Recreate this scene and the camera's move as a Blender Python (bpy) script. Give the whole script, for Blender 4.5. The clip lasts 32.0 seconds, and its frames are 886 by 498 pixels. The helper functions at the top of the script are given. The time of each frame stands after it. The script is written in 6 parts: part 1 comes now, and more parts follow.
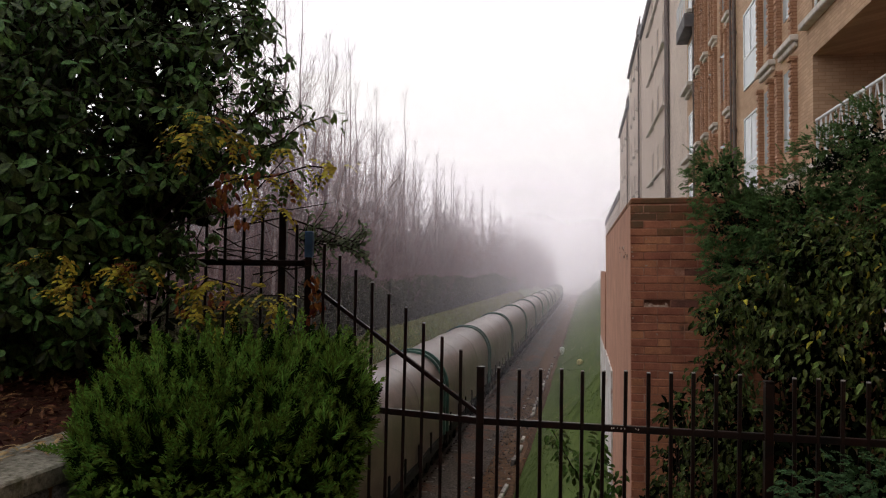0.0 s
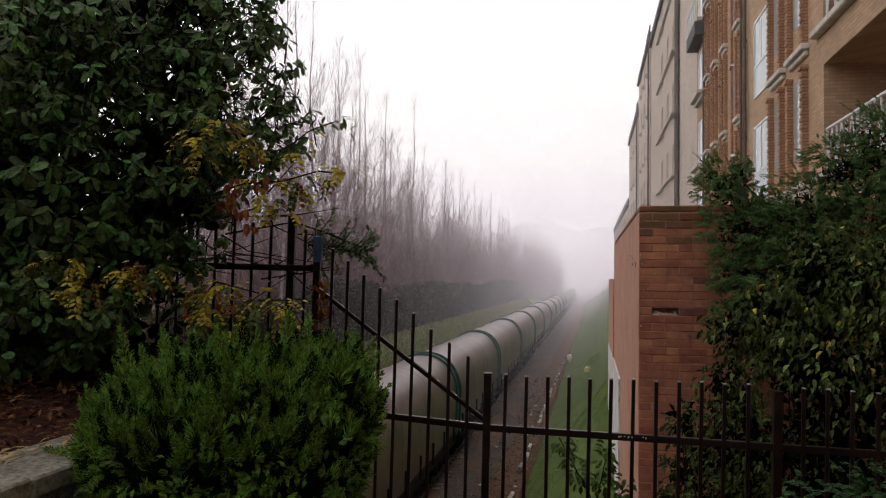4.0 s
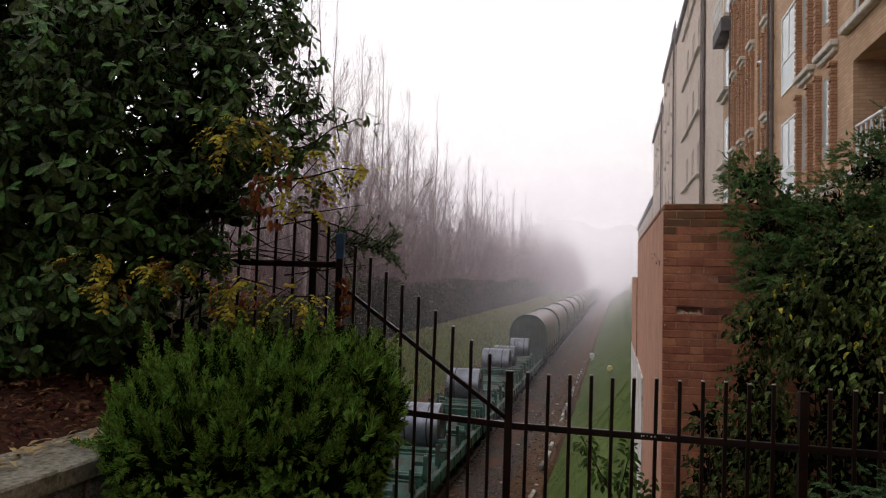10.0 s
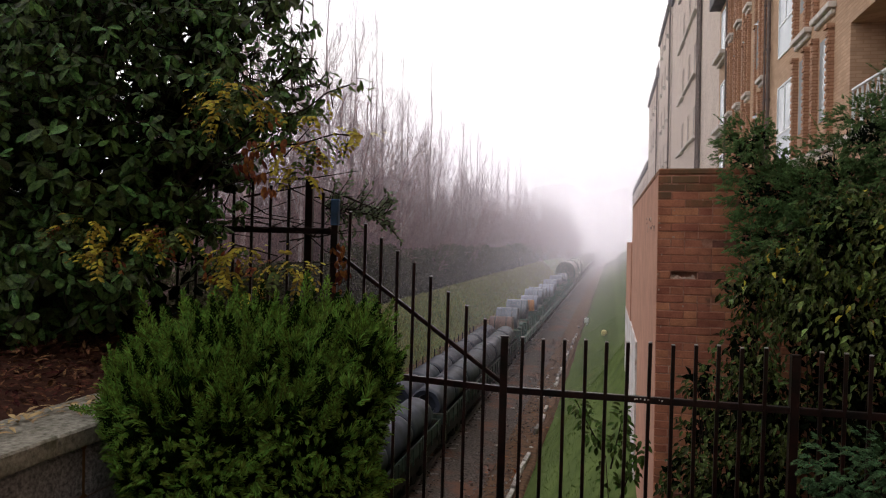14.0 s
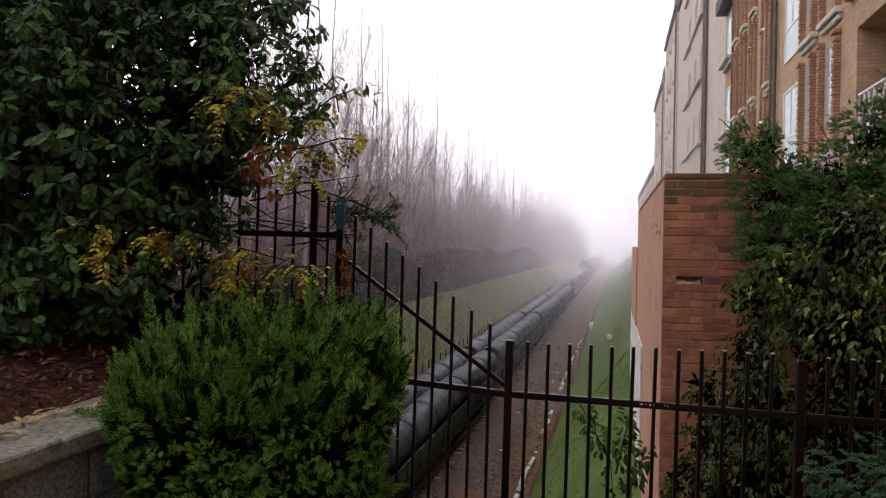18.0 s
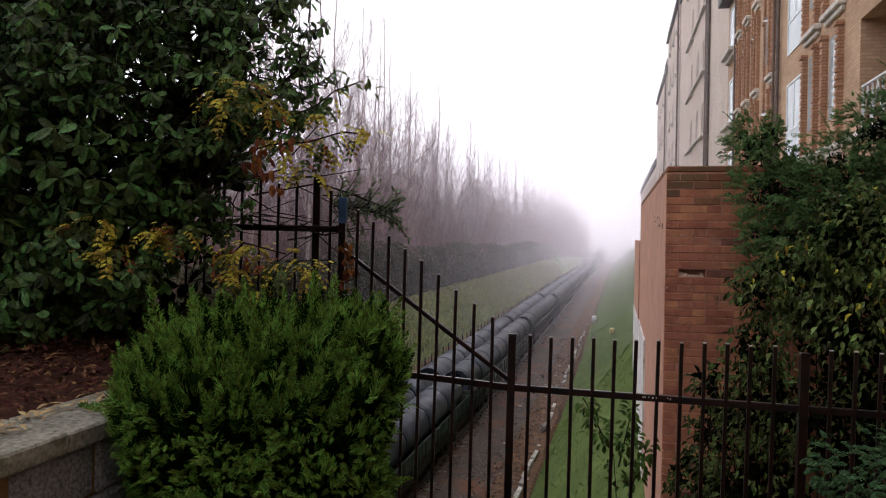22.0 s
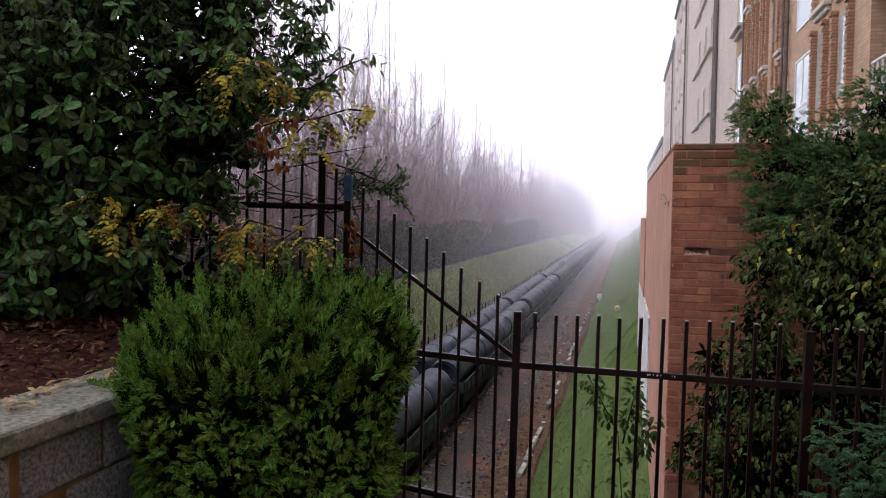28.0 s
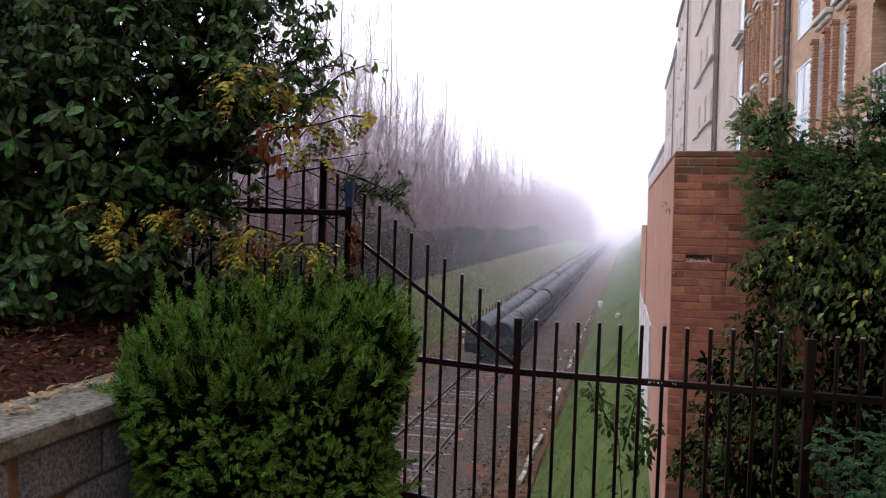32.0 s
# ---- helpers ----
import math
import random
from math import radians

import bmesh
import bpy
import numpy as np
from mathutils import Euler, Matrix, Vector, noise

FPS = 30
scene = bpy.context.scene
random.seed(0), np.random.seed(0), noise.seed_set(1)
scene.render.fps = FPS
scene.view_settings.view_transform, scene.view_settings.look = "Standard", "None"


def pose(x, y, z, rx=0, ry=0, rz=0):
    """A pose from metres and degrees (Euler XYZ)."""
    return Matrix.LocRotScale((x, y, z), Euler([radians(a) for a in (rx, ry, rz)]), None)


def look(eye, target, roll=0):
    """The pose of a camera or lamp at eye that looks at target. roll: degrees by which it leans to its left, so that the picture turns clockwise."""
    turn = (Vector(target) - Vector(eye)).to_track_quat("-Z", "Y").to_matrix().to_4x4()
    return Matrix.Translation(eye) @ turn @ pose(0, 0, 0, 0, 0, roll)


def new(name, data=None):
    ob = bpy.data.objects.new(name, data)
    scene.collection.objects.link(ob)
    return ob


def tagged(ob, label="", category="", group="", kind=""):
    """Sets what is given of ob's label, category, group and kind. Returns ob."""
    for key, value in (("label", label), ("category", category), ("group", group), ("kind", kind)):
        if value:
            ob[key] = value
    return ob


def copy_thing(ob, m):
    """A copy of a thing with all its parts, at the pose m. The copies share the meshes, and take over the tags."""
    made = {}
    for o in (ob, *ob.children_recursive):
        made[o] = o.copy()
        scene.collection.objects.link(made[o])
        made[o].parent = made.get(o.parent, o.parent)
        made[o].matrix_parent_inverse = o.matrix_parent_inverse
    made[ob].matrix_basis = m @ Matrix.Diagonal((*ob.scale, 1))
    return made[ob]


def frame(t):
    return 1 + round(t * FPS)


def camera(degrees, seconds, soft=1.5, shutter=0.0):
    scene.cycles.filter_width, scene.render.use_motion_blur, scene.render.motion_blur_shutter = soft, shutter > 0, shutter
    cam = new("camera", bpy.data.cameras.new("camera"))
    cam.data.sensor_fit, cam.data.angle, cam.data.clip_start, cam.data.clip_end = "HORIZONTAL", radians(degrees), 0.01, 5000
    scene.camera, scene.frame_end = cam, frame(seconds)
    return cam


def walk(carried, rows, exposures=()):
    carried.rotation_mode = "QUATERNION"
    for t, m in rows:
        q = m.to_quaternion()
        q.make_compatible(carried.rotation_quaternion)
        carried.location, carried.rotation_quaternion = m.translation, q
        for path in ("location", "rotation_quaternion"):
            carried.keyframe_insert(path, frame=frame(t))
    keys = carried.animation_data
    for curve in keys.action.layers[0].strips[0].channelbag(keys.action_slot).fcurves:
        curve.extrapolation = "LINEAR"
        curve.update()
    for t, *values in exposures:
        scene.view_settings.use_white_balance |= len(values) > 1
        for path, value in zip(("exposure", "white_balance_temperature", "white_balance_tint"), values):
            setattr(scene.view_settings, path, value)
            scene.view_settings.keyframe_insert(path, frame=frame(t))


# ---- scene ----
cam = camera(60.0, 32.0, soft=1.15)
# seconds, yaw, pitch, roll of the hand-held camera, which stands on one spot
PATH = [
    (0, 10.53, 1.63, -0.18), (0.5, 10.63, 1.62, -0.22), (1, 10.82, 1.53, -0.34), (1.5, 10.93, 1.75, -0.52),
    (2, 10.91, 2.11, -0.46), (2.5, 10.84, 2.24, -0.55), (3, 10.94, 2.06, -0.72), (3.5, 11.11, 2.07, -0.69),
    (5.5, 11.06, 2.16, -0.78), (6, 10.99, 2.39, -0.96), (6.5, 11.10, 2.44, -1.15), (7, 10.87, 2.23, -1.36),
    (7.5, 11.14, 2.12, -1.11), (8, 11.13, 2.22, -1.20), (8.5, 11.29, 2.28, -1.08), (9, 13.39, 1.75, -1.06),
    (9.5, 13.03, 1.65, -1.20), (10, 12.78, 1.85, -1.04), (10.5, 12.60, 2.01, -1.21), (11, 12.62, 1.06, -0.98),
    (11.5, 12.71, 0.47, -1.00), (12, 12.48, 0.59, -1.08), (12.5, 12.51, 0.53, -0.96), (13, 12.37, -0.03, -1.00),
    (13.5, 12.38, -0.45, -0.88), (14, 12.41, -0.69, -0.79), (14.5, 12.30, -0.31, -0.73), (16.5, 12.55, 0.20, -0.80),
    (17, 12.61, 0.21, -0.85), (17.5, 12.91, 0.03, -0.91), (18, 12.80, -0.38, -0.95), (18.5, 12.82, -0.27, -0.87),
    (19, 12.70, -0.25, -0.80), (19.5, 12.72, -0.68, -0.76), (20, 12.93, -0.87, -0.74), (20.5, 12.94, -0.80, -0.67),
    (21, 12.86, -0.67, -0.69), (21.5, 12.94, -0.80, -0.71), (22, 12.98, -0.85, -0.76), (22.5, 13.06, -0.83, -0.63),
    (23, 12.92, -0.64, -0.55), (23.5, 13.04, -0.57, -0.62), (24, 13.05, -0.84, -0.73), (24.5, 13.04, -1.46, -0.65),
    (25, 13.17, -1.90, -0.45), (25.5, 13.23, -2.06, -0.51), (27.5, 13.36, -2.30, -0.75), (28, 13.38, -2.51, -0.80),
    (28.5, 13.60, -2.81, -0.74), (29, 13.52, -2.83, -0.73), (29.5, 13.59, -2.91, -0.57), (30, 13.59, -3.13, -0.63),
    (30.5, 13.67, -2.94, -0.72), (31, 13.57, -2.41, -0.83), (31.5, 13.63, -2.26, -0.74), (32, 13.46, -2.04, -1.03),
]
EYE = (0.0, 0.0, 0.0)
EXPOSURES = [(0.0, -0.53, 6800, 5), (8.5, -0.53, 6800, 5), (11.0, -0.44, 6750, 6), (14.5, -0.22, 6700, 7), (19.0, -0.12, 6500, 7), (25.0, 0.02, 6300, 8), (28.0, 0.12, 6050, 10), (32.0, 0.20, 5950, 10)]
walk(cam, [(t, pose(*EYE, 90 + p, r, y)) for t, y, p, r in PATH], EXPOSURES)

scene.cycles.transparent_max_bounces = 32

# ---- light: a white overcast sky in fog ----
world = bpy.data.worlds.new("overcast")
scene.world = world
world.use_nodes = True
wn = world.node_tree
wn.nodes.clear()
w_out = wn.nodes.new("ShaderNodeOutputWorld")
w_bg = wn.nodes.new("ShaderNodeBackground")
w_sky = wn.nodes.new("ShaderNodeTexSky")
w_sky.sky_type = "NISHITA"
w_sky.sun_disc = False
w_sky.sun_elevation = radians(24)
w_sky.sun_rotation = radians(20)
w_mul = wn.nodes.new("ShaderNodeVectorMath")
w_mul.operation = "SCALE"
w_mul.inputs["Scale"].default_value = 0.10
w_mix = wn.nodes.new("ShaderNodeMix")
w_mix.data_type = "RGBA"
w_mix.inputs["Factor"].default_value = 0.93
w_mix.inputs["B"].default_value = (1.70, 1.62, 1.74, 1)
wn.links.new(w_sky.outputs["Color"], w_mul.inputs[0])
wn.links.new(w_mul.outputs["Vector"], w_mix.inputs["A"])
wn.links.new(w_mix.outputs["Result"], w_bg.inputs["Color"])
wn.links.new(w_bg.outputs["Background"], w_out.inputs["Surface"])
sun = new("sun", bpy.data.lights.new("sun", "SUN"))
sun.data.energy = 0.5
sun.data.angle = radians(30)
sun.data.color = (1.0, 0.97, 0.93)
sun.matrix_basis = look((0, 0, 0), (-0.30, -0.75, -0.75))


# ---- mesh building ----
import itertools
class Mesh:
    """Collects vertices and faces for one mesh."""

    def __init__(self):
        self.v, self.f = [], []

    def add(self, verts, faces):
        n = len(self.v)
        self.v.extend(tuple(p) for p in verts)
        self.f.extend(tuple(i + n for i in face) for face in faces)
        return self

    def box(self, x0, x1, y0, y1, z0, z1, m=None):
        vs = [Vector(p) for p in ((x0, y0, z0), (x1, y0, z0), (x1, y1, z0), (x0, y1, z0), (x0, y0, z1), (x1, y0, z1), (x1, y1, z1), (x0, y1, z1))]
        if m is not None:
            vs = [m @ p for p in vs]
        return self.add(vs, [(3, 2, 1, 0), (4, 5, 6, 7), (0, 1, 5, 4), (1, 2, 6, 5), (2, 3, 7, 6), (3, 0, 4, 7)])

    def soft(self, x0, x1, y0, y1, z0, z1, b, m=None):
        """A box with chamfered edges of width b."""
        vs, fs = [], []
        lo, hi = (x0, y0, z0), (x1, y1, z1)
        idx = {}
        for cx in (0, 1):
            for cy in (0, 1):
                for cz in (0, 1):
                    for ax in range(3):
                        c = (cx, cy, cz)
                        p = [(hi[k] if c[k] else lo[k]) for k in range(3)]
                        for k in range(3):
                            if k != ax:
                                p[k] += -b if c[k] else b
                        idx[c, ax] = len(vs)
                        vs.append(Vector(p))
        for ax in range(3):
            o = [k for k in range(3) if k != ax]
            for s in (0, 1):
                face = []
                for a, bb in ((0, 0), (1, 0), (1, 1), (0, 1)):
                    c = [0, 0, 0]
                    c[ax], c[o[0]], c[o[1]] = s, a, bb
                    face.append(idx[tuple(c), ax])
                fs.append(face)
        for ax in range(3):
            o = [k for k in range(3) if k != ax]
            for a in (0, 1):
                for bb in (0, 1):
                    c0, c1 = [0, 0, 0], [0, 0, 0]
                    c0[o[0]] = c1[o[0]] = a
                    c0[o[1]] = c1[o[1]] = bb
                    c1[ax] = 1
                    c0, c1 = tuple(c0), tuple(c1)
                    fs.append([idx[c0, o[0]], idx[c1, o[0]], idx[c1, o[1]], idx[c0, o[1]]])
        for c in itertools.product((0, 1), repeat=3):
            fs.append([idx[c, 0], idx[c, 1], idx[c, 2]])
        mid = sum(vs, Vector()) / len(vs)
        out = []
        for fc in fs:
            a, b2, c2 = vs[fc[0]], vs[fc[1]], vs[fc[2]]
            nrm = (b2 - a).cross(c2 - a)
            cen = sum((vs[i] for i in fc), Vector()) / len(fc)
            out.append(fc if nrm.dot(cen - mid) > 0 else fc[::-1])
        if m is not None:
            vs = [m @ p for p in vs]
        return self.add(vs, out)

    def rod(self, p0, p1, r0, r1=None, n=6, caps=True):
        p0, p1 = Vector(p0), Vector(p1)
        r1 = r0 if r1 is None else r1
        d = (p1 - p0).normalized()
        a = d.cross(Vector((0, 0, 1)) if abs(d.z) < 0.9 else Vector((1, 0, 0))).normalized()
        b = d.cross(a)
        vs = []
        for p, r in ((p0, r0), (p1, r1)):
            for i in range(n):
                w = 2 * math.pi * i / n
                vs.append(p + (a * math.cos(w) + b * math.sin(w)) * r)
        fs = [(i, (i + 1) % n, n + (i + 1) % n, n + i) for i in range(n)]
        if caps:
            fs += [tuple(range(n))[::-1], tuple(range(n, 2 * n))]
        return self.add(vs, fs)

    def lathe(self, profile, n=24, axis="z", centre=(0, 0, 0)):
        """Turns (radius, height) pairs round an axis."""
        c = Vector(centre)
        vs = []
        for r, h in profile:
            for i in range(n):
                w = 2 * math.pi * i / n
                a, b = r * math.cos(w), r * math.sin(w)
                vs.append(c + Vector({"z": (a, b, h), "x": (h, a, b), "y": (b, h, a)}[axis]))
        fs = []
        for k in range(len(profile) - 1):
            for i in range(n):
                j = (i + 1) % n
                fs.append((k * n + i, k * n + j, (k + 1) * n + j, (k + 1) * n + i))
        return self.add(vs, fs)

    def data(self, name, mat, smooth=False):
        me = bpy.data.meshes.new(name)
        me.from_pydata([tuple(p) for p in self.v], [], self.f)
        me.materials.append(mat)
        if smooth:
            me.polygons.foreach_set("use_smooth", [True] * len(me.polygons))
            me.set_sharp_from_angle(angle=radians(40))
        me.update()
        return me


def part(name, mesh, mat, parent=None, label="", smooth=False, kind=""):
    ob = new(name, mesh.data(name, mat, smooth) if isinstance(mesh, Mesh) else mesh)
    if parent is not None:
        ob.parent = parent
    if label or kind:
        tagged(ob, label=label, kind=kind)
    return ob


def thing(name, label, category, group="", kind="", at=None):
    ob = new(name)
    ob.empty_display_size = 0.2
    tagged(ob, label, category, group, kind)
    if at is not None:
        ob.matrix_basis = at
    return ob


# ---- materials ----
def material(name, base, dark=None, scale=8.0, rough=0.8, metal=0.0, bump=0.2, fine=60.0, island=0.0, obj=0.0, spec=0.5, stain=None, stain_scale=1.5, stain_at=0.55, coord="Object"):
    """A surface with two scales of mottling, stains and fine relief."""
    mat = bpy.data.materials.new(name)
    mat.use_nodes = True
    nt = mat.node_tree
    nd, ln = nt.nodes, nt.links
    bs = nd["Principled BSDF"]
    bs.inputs["Roughness"].default_value = rough
    bs.inputs["Metallic"].default_value = metal
    bs.inputs["Specular IOR Level"].default_value = spec
    tc = nd.new("ShaderNodeTexCoord")

    where = nd.new("ShaderNodeNewGeometry").outputs["Position"] if coord == "World" else tc.outputs[coord]

    def noise_node(s, detail=4.0, rgh=0.6):
        n = nd.new("ShaderNodeTexNoise")
        n.inputs["Scale"].default_value = s
        n.inputs["Detail"].default_value = detail
        n.inputs["Roughness"].default_value = rgh
        ln.new(where, n.inputs["Vector"])
        return n

    dark = dark or tuple(c * 0.6 for c in base)
    n1, n2 = noise_node(scale), noise_node(fine, 2.0)
    mix = nd.new("ShaderNodeMix")
    mix.data_type = "RGBA"
    mix.inputs["A"].default_value, mix.inputs["B"].default_value = (*dark, 1), (*base, 1)
    ramp = nd.new("ShaderNodeMapRange")
    ramp.inputs["From Min"].default_value, ramp.inputs["From Max"].default_value = 0.34, 0.66
    both = nd.new("ShaderNodeMath")
    both.operation = "MULTIPLY_ADD"
    both.inputs[1].default_value, both.inputs[2].default_value = 0.35, -0.17
    ln.new(n2.outputs["Fac"], both.inputs[0])
    add = nd.new("ShaderNodeMath")
    ln.new(n1.outputs["Fac"], add.inputs[0])
    ln.new(both.outputs[0], add.inputs[1])
    ln.new(add.outputs[0], ramp.inputs["Value"])
    ln.new(ramp.outputs["Result"], mix.inputs["Factor"])
    colour = mix.outputs["Result"]
    if stain:
        n3 = noise_node(stain_scale, 5.0, 0.65)
        r3 = nd.new("ShaderNodeMapRange")
        r3.inputs["From Min"].default_value, r3.inputs["From Max"].default_value = stain_at, stain_at + 0.12
        ln.new(n3.outputs["Fac"], r3.inputs["Value"])
        m3 = nd.new("ShaderNodeMix")
        m3.data_type = "RGBA"
        m3.inputs["B"].default_value = (*stain, 1)
        ln.new(colour, m3.inputs["A"])
        ln.new(r3.outputs["Result"], m3.inputs["Factor"])
        colour = m3.outputs["Result"]
    if island or obj:
        if island:
            src = nd.new("ShaderNodeNewGeometry").outputs["Random Per Island"]
        else:
            src = nd.new("ShaderNodeObjectInfo").outputs["Random"]
        amt = island or obj
        r4 = nd.new("ShaderNodeMapRange")
        r4.inputs["To Min"].default_value, r4.inputs["To Max"].default_value = 1 - amt, 1 + amt
        ln.new(src, r4.inputs["Value"])
        hsv = nd.new("ShaderNodeHueSaturation")
        ln.new(r4.outputs["Result"], hsv.inputs["Value"])
        r5 = nd.new("ShaderNodeMapRange")
        r5.inputs["To Min"].default_value, r5.inputs["To Max"].default_value = 0.5 - 0.05 * amt, 0.5 + 0.05 * amt
        ln.new(src, r5.inputs["Value"])
        ln.new(r5.outputs["Result"], hsv.inputs["Hue"])
        ln.new(colour, hsv.inputs["Color"])
        colour = hsv.outputs["Color"]
    ln.new(colour, bs.inputs["Base Color"])
    if bump:
        bp = nd.new("ShaderNodeBump")
        bp.inputs["Strength"].default_value = bump
        bp.inputs["Distance"].default_value = 0.02
        ln.new(add.outputs[0], bp.inputs["Height"])
        ln.new(bp.outputs["Normal"], bs.inputs["Normal"])
    return mat


def leaf_material(name, base, dark, rough=0.45, spread=0.5, sheen=0.3, thin=0.25):
    mat = material(name, base, dark, scale=30, fine=120, rough=rough, island=spread, bump=0.1, spec=sheen)
    nd, ln = mat.node_tree.nodes, mat.node_tree.links
    bs, out = nd["Principled BSDF"], nd["Material Output"]
    tr = nd.new("ShaderNodeBsdfTranslucent")
    src = bs.inputs["Base Color"].links[0].from_socket
    ln.new(src, tr.inputs["Color"])
    mx = nd.new("ShaderNodeMixShader")
    mx.inputs["Fac"].default_value = thin
    ln.new(bs.outputs["BSDF"], mx.inputs[1])
    ln.new(tr.outputs["BSDF"], mx.inputs[2])
    ln.new(mx.outputs["Shader"], out.inputs["Surface"])
    return mat


def mist_material(name, density):
    """Droplets hanging in the air: light passes through or is scattered both ways."""
    mat = bpy.data.materials.new(name)
    mat.use_nodes = True
    nt = mat.node_tree
    nd, ln = nt.nodes, nt.links
    nd.remove(nd["Principled BSDF"])
    out = nd["Material Output"]
    clear = nd.new("ShaderNodeBsdfTransparent")
    back, front = nd.new("ShaderNodeBsdfTranslucent"), nd.new("ShaderNodeBsdfDiffuse")
    for n in (back, front):
        n.inputs["Color"].default_value = (0.69, 0.655, 0.71, 1)
    for n, z in ((front, 1.0), (back, -1.0)):
        up = nd.new("ShaderNodeCombineXYZ")
        up.inputs["Z"].default_value = z
        ln.new(up.outputs[0], n.inputs["Normal"])
    both, mx = nd.new("ShaderNodeAddShader"), nd.new("ShaderNodeMixShader")
    ln.new(back.outputs[0], both.inputs[0])
    ln.new(front.outputs[0], both.inputs[1])
    tc = nd.new("ShaderNodeTexCoord")
    ns = nd.new("ShaderNodeTexNoise")
    ns.inputs["Scale"].default_value = 0.05
    ln.new(tc.outputs["Object"], ns.inputs["Vector"])
    rg = nd.new("ShaderNodeMapRange")
    rg.inputs["From Min"].default_value, rg.inputs["From Max"].default_value = 0.3, 0.7
    rg.inputs["To Min"].default_value, rg.inputs["To Max"].default_value = density * 0.85, density * 1.15
    ln.new(ns.outputs["Fac"], rg.inputs["Value"])
    sep = nd.new("ShaderNodeSeparateXYZ")
    ln.new(tc.outputs["Object"], sep.inputs[0])
    thin = nd.new("ShaderNodeMapRange")
    thin.inputs["From Min"].default_value, thin.inputs["From Max"].default_value = 10.0, 46.0
    thin.inputs["To Min"].default_value, thin.inputs["To Max"].default_value = 1.0, 0.0
    ln.new(sep.outputs["Z"], thin.inputs["Value"])
    dens = nd.new("ShaderNodeMath")
    dens.operation = "MULTIPLY"
    ln.new(rg.outputs["Result"], dens.inputs[0])
    ln.new(thin.outputs["Result"], dens.inputs[1])
    ln.new(dens.outputs[0], mx.inputs["Fac"])
    ln.new(clear.outputs[0], mx.inputs[1])
    ln.new(both.outputs[0], mx.inputs[2])
    ln.new(mx.outputs[0], out.inputs["Surface"])
    return mat


M_GRASS = material("grass", (0.096, 0.135, 0.038), (0.058, 0.088, 0.024), scale=1.2, fine=25, rough=0.95, bump=0.1, spec=0.1, stain=(0.11, 0.11, 0.038), stain_scale=0.35, stain_at=0.58)
M_SOIL = material("soil", (0.07, 0.045, 0.03), (0.03, 0.02, 0.014), scale=3, fine=40, rough=1.0, bump=0.8)
M_BALLAST = material("ballast", (0.125, 0.102, 0.088), (0.030, 0.024, 0.021), scale=11, fine=50, rough=0.95, bump=1.0, spec=0.15, stain=(0.135, 0.070, 0.048), stain_scale=0.5, stain_at=0.50)
M_STONE = material("ballast_stone", (0.17, 0.15, 0.14), (0.08, 0.07, 0.065), scale=9, rough=0.9, island=0.45)
M_RUSTDIRT = material("rusty_dirt", (0.150, 0.088, 0.052), (0.058, 0.036, 0.025), scale=5, fine=45, rough=1.0, bump=0.7, spec=0.1, stain=(0.085, 0.075, 0.07), stain_scale=0.8, stain_at=0.60)
M_RAIL = material("rail_steel", (0.10, 0.075, 0.065), (0.05, 0.036, 0.03), scale=5, rough=0.45, metal=0.7, bump=0.05)
M_SLEEPER = material("sleeper_concrete", (0.27, 0.25, 0.235), (0.15, 0.135, 0.125), scale=4, rough=0.95, obj=0.15, spec=0.2)
M_KERB = material("kerb_concrete", (0.36, 0.335, 0.31), (0.16, 0.135, 0.115), scale=6, rough=0.9, obj=0.5, stain=(0.46, 0.44, 0.42), stain_scale=3.0, stain_at=0.58)
M_HOOD = material("hood_tarpaulin", (0.145, 0.098, 0.085), (0.082, 0.056, 0.050), scale=1.6, fine=14, rough=0.34, bump=0.15, stain=(0.24, 0.22, 0.21), stain_scale=5.0, stain_at=0.62)
M_HOODEND = material("hood_end_green", (0.045, 0.075, 0.062), (0.022, 0.036, 0.03), scale=2.0, fine=20, rough=0.55)
M_HOOP = material("hood_hoop", (0.035, 0.115, 0.090), (0.02, 0.035, 0.03), scale=4, rough=0.5)
M_WAGON = material("wagon_green", (0.032, 0.105, 0.080), (0.014, 0.036, 0.029), scale=2.5, fine=25, rough=0.6, stain=(0.055, 0.035, 0.025), stain_scale=1.6, stain_at=0.52)
M_UNDER = material("wagon_underframe", (0.014, 0.012, 0.011), (0.006, 0.005, 0.005), scale=3, rough=0.9, spec=0.2)
M_TUBE = material("wire_coil_blue_grey", (0.026, 0.032, 0.050), (0.011, 0.0135, 0.020), scale=2.5, fine=30, rough=0.55, metal=0.0, bump=0.2, spec=0.25, stain=(0.060, 0.066, 0.082), stain_scale=14.0, stain_at=0.64)
M_COIL = material("coil_steel", (0.21, 0.225, 0.265), (0.12, 0.13, 0.155), scale=2.0, fine=18, rough=0.36, metal=0.6, obj=0.4, bump=0.08)
M_COILEND = material("coil_edge", (0.17, 0.175, 0.20), (0.07, 0.07, 0.08), scale=6, fine=60, rough=0.5, metal=0.6)
M_COILRUST = material("coil_rusty", (0.42, 0.19, 0.07), (0.20, 0.085, 0.035), scale=3, fine=30, rough=0.7)
M_COILBROWN = material("coil_brown", (0.16, 0.10, 0.085), (0.09, 0.055, 0.05), scale=3, fine=30, rough=0.6, metal=0.2)
M_STRAP = material("steel_strap", (0.05, 0.055, 0.06), rough=0.5, metal=0.6)
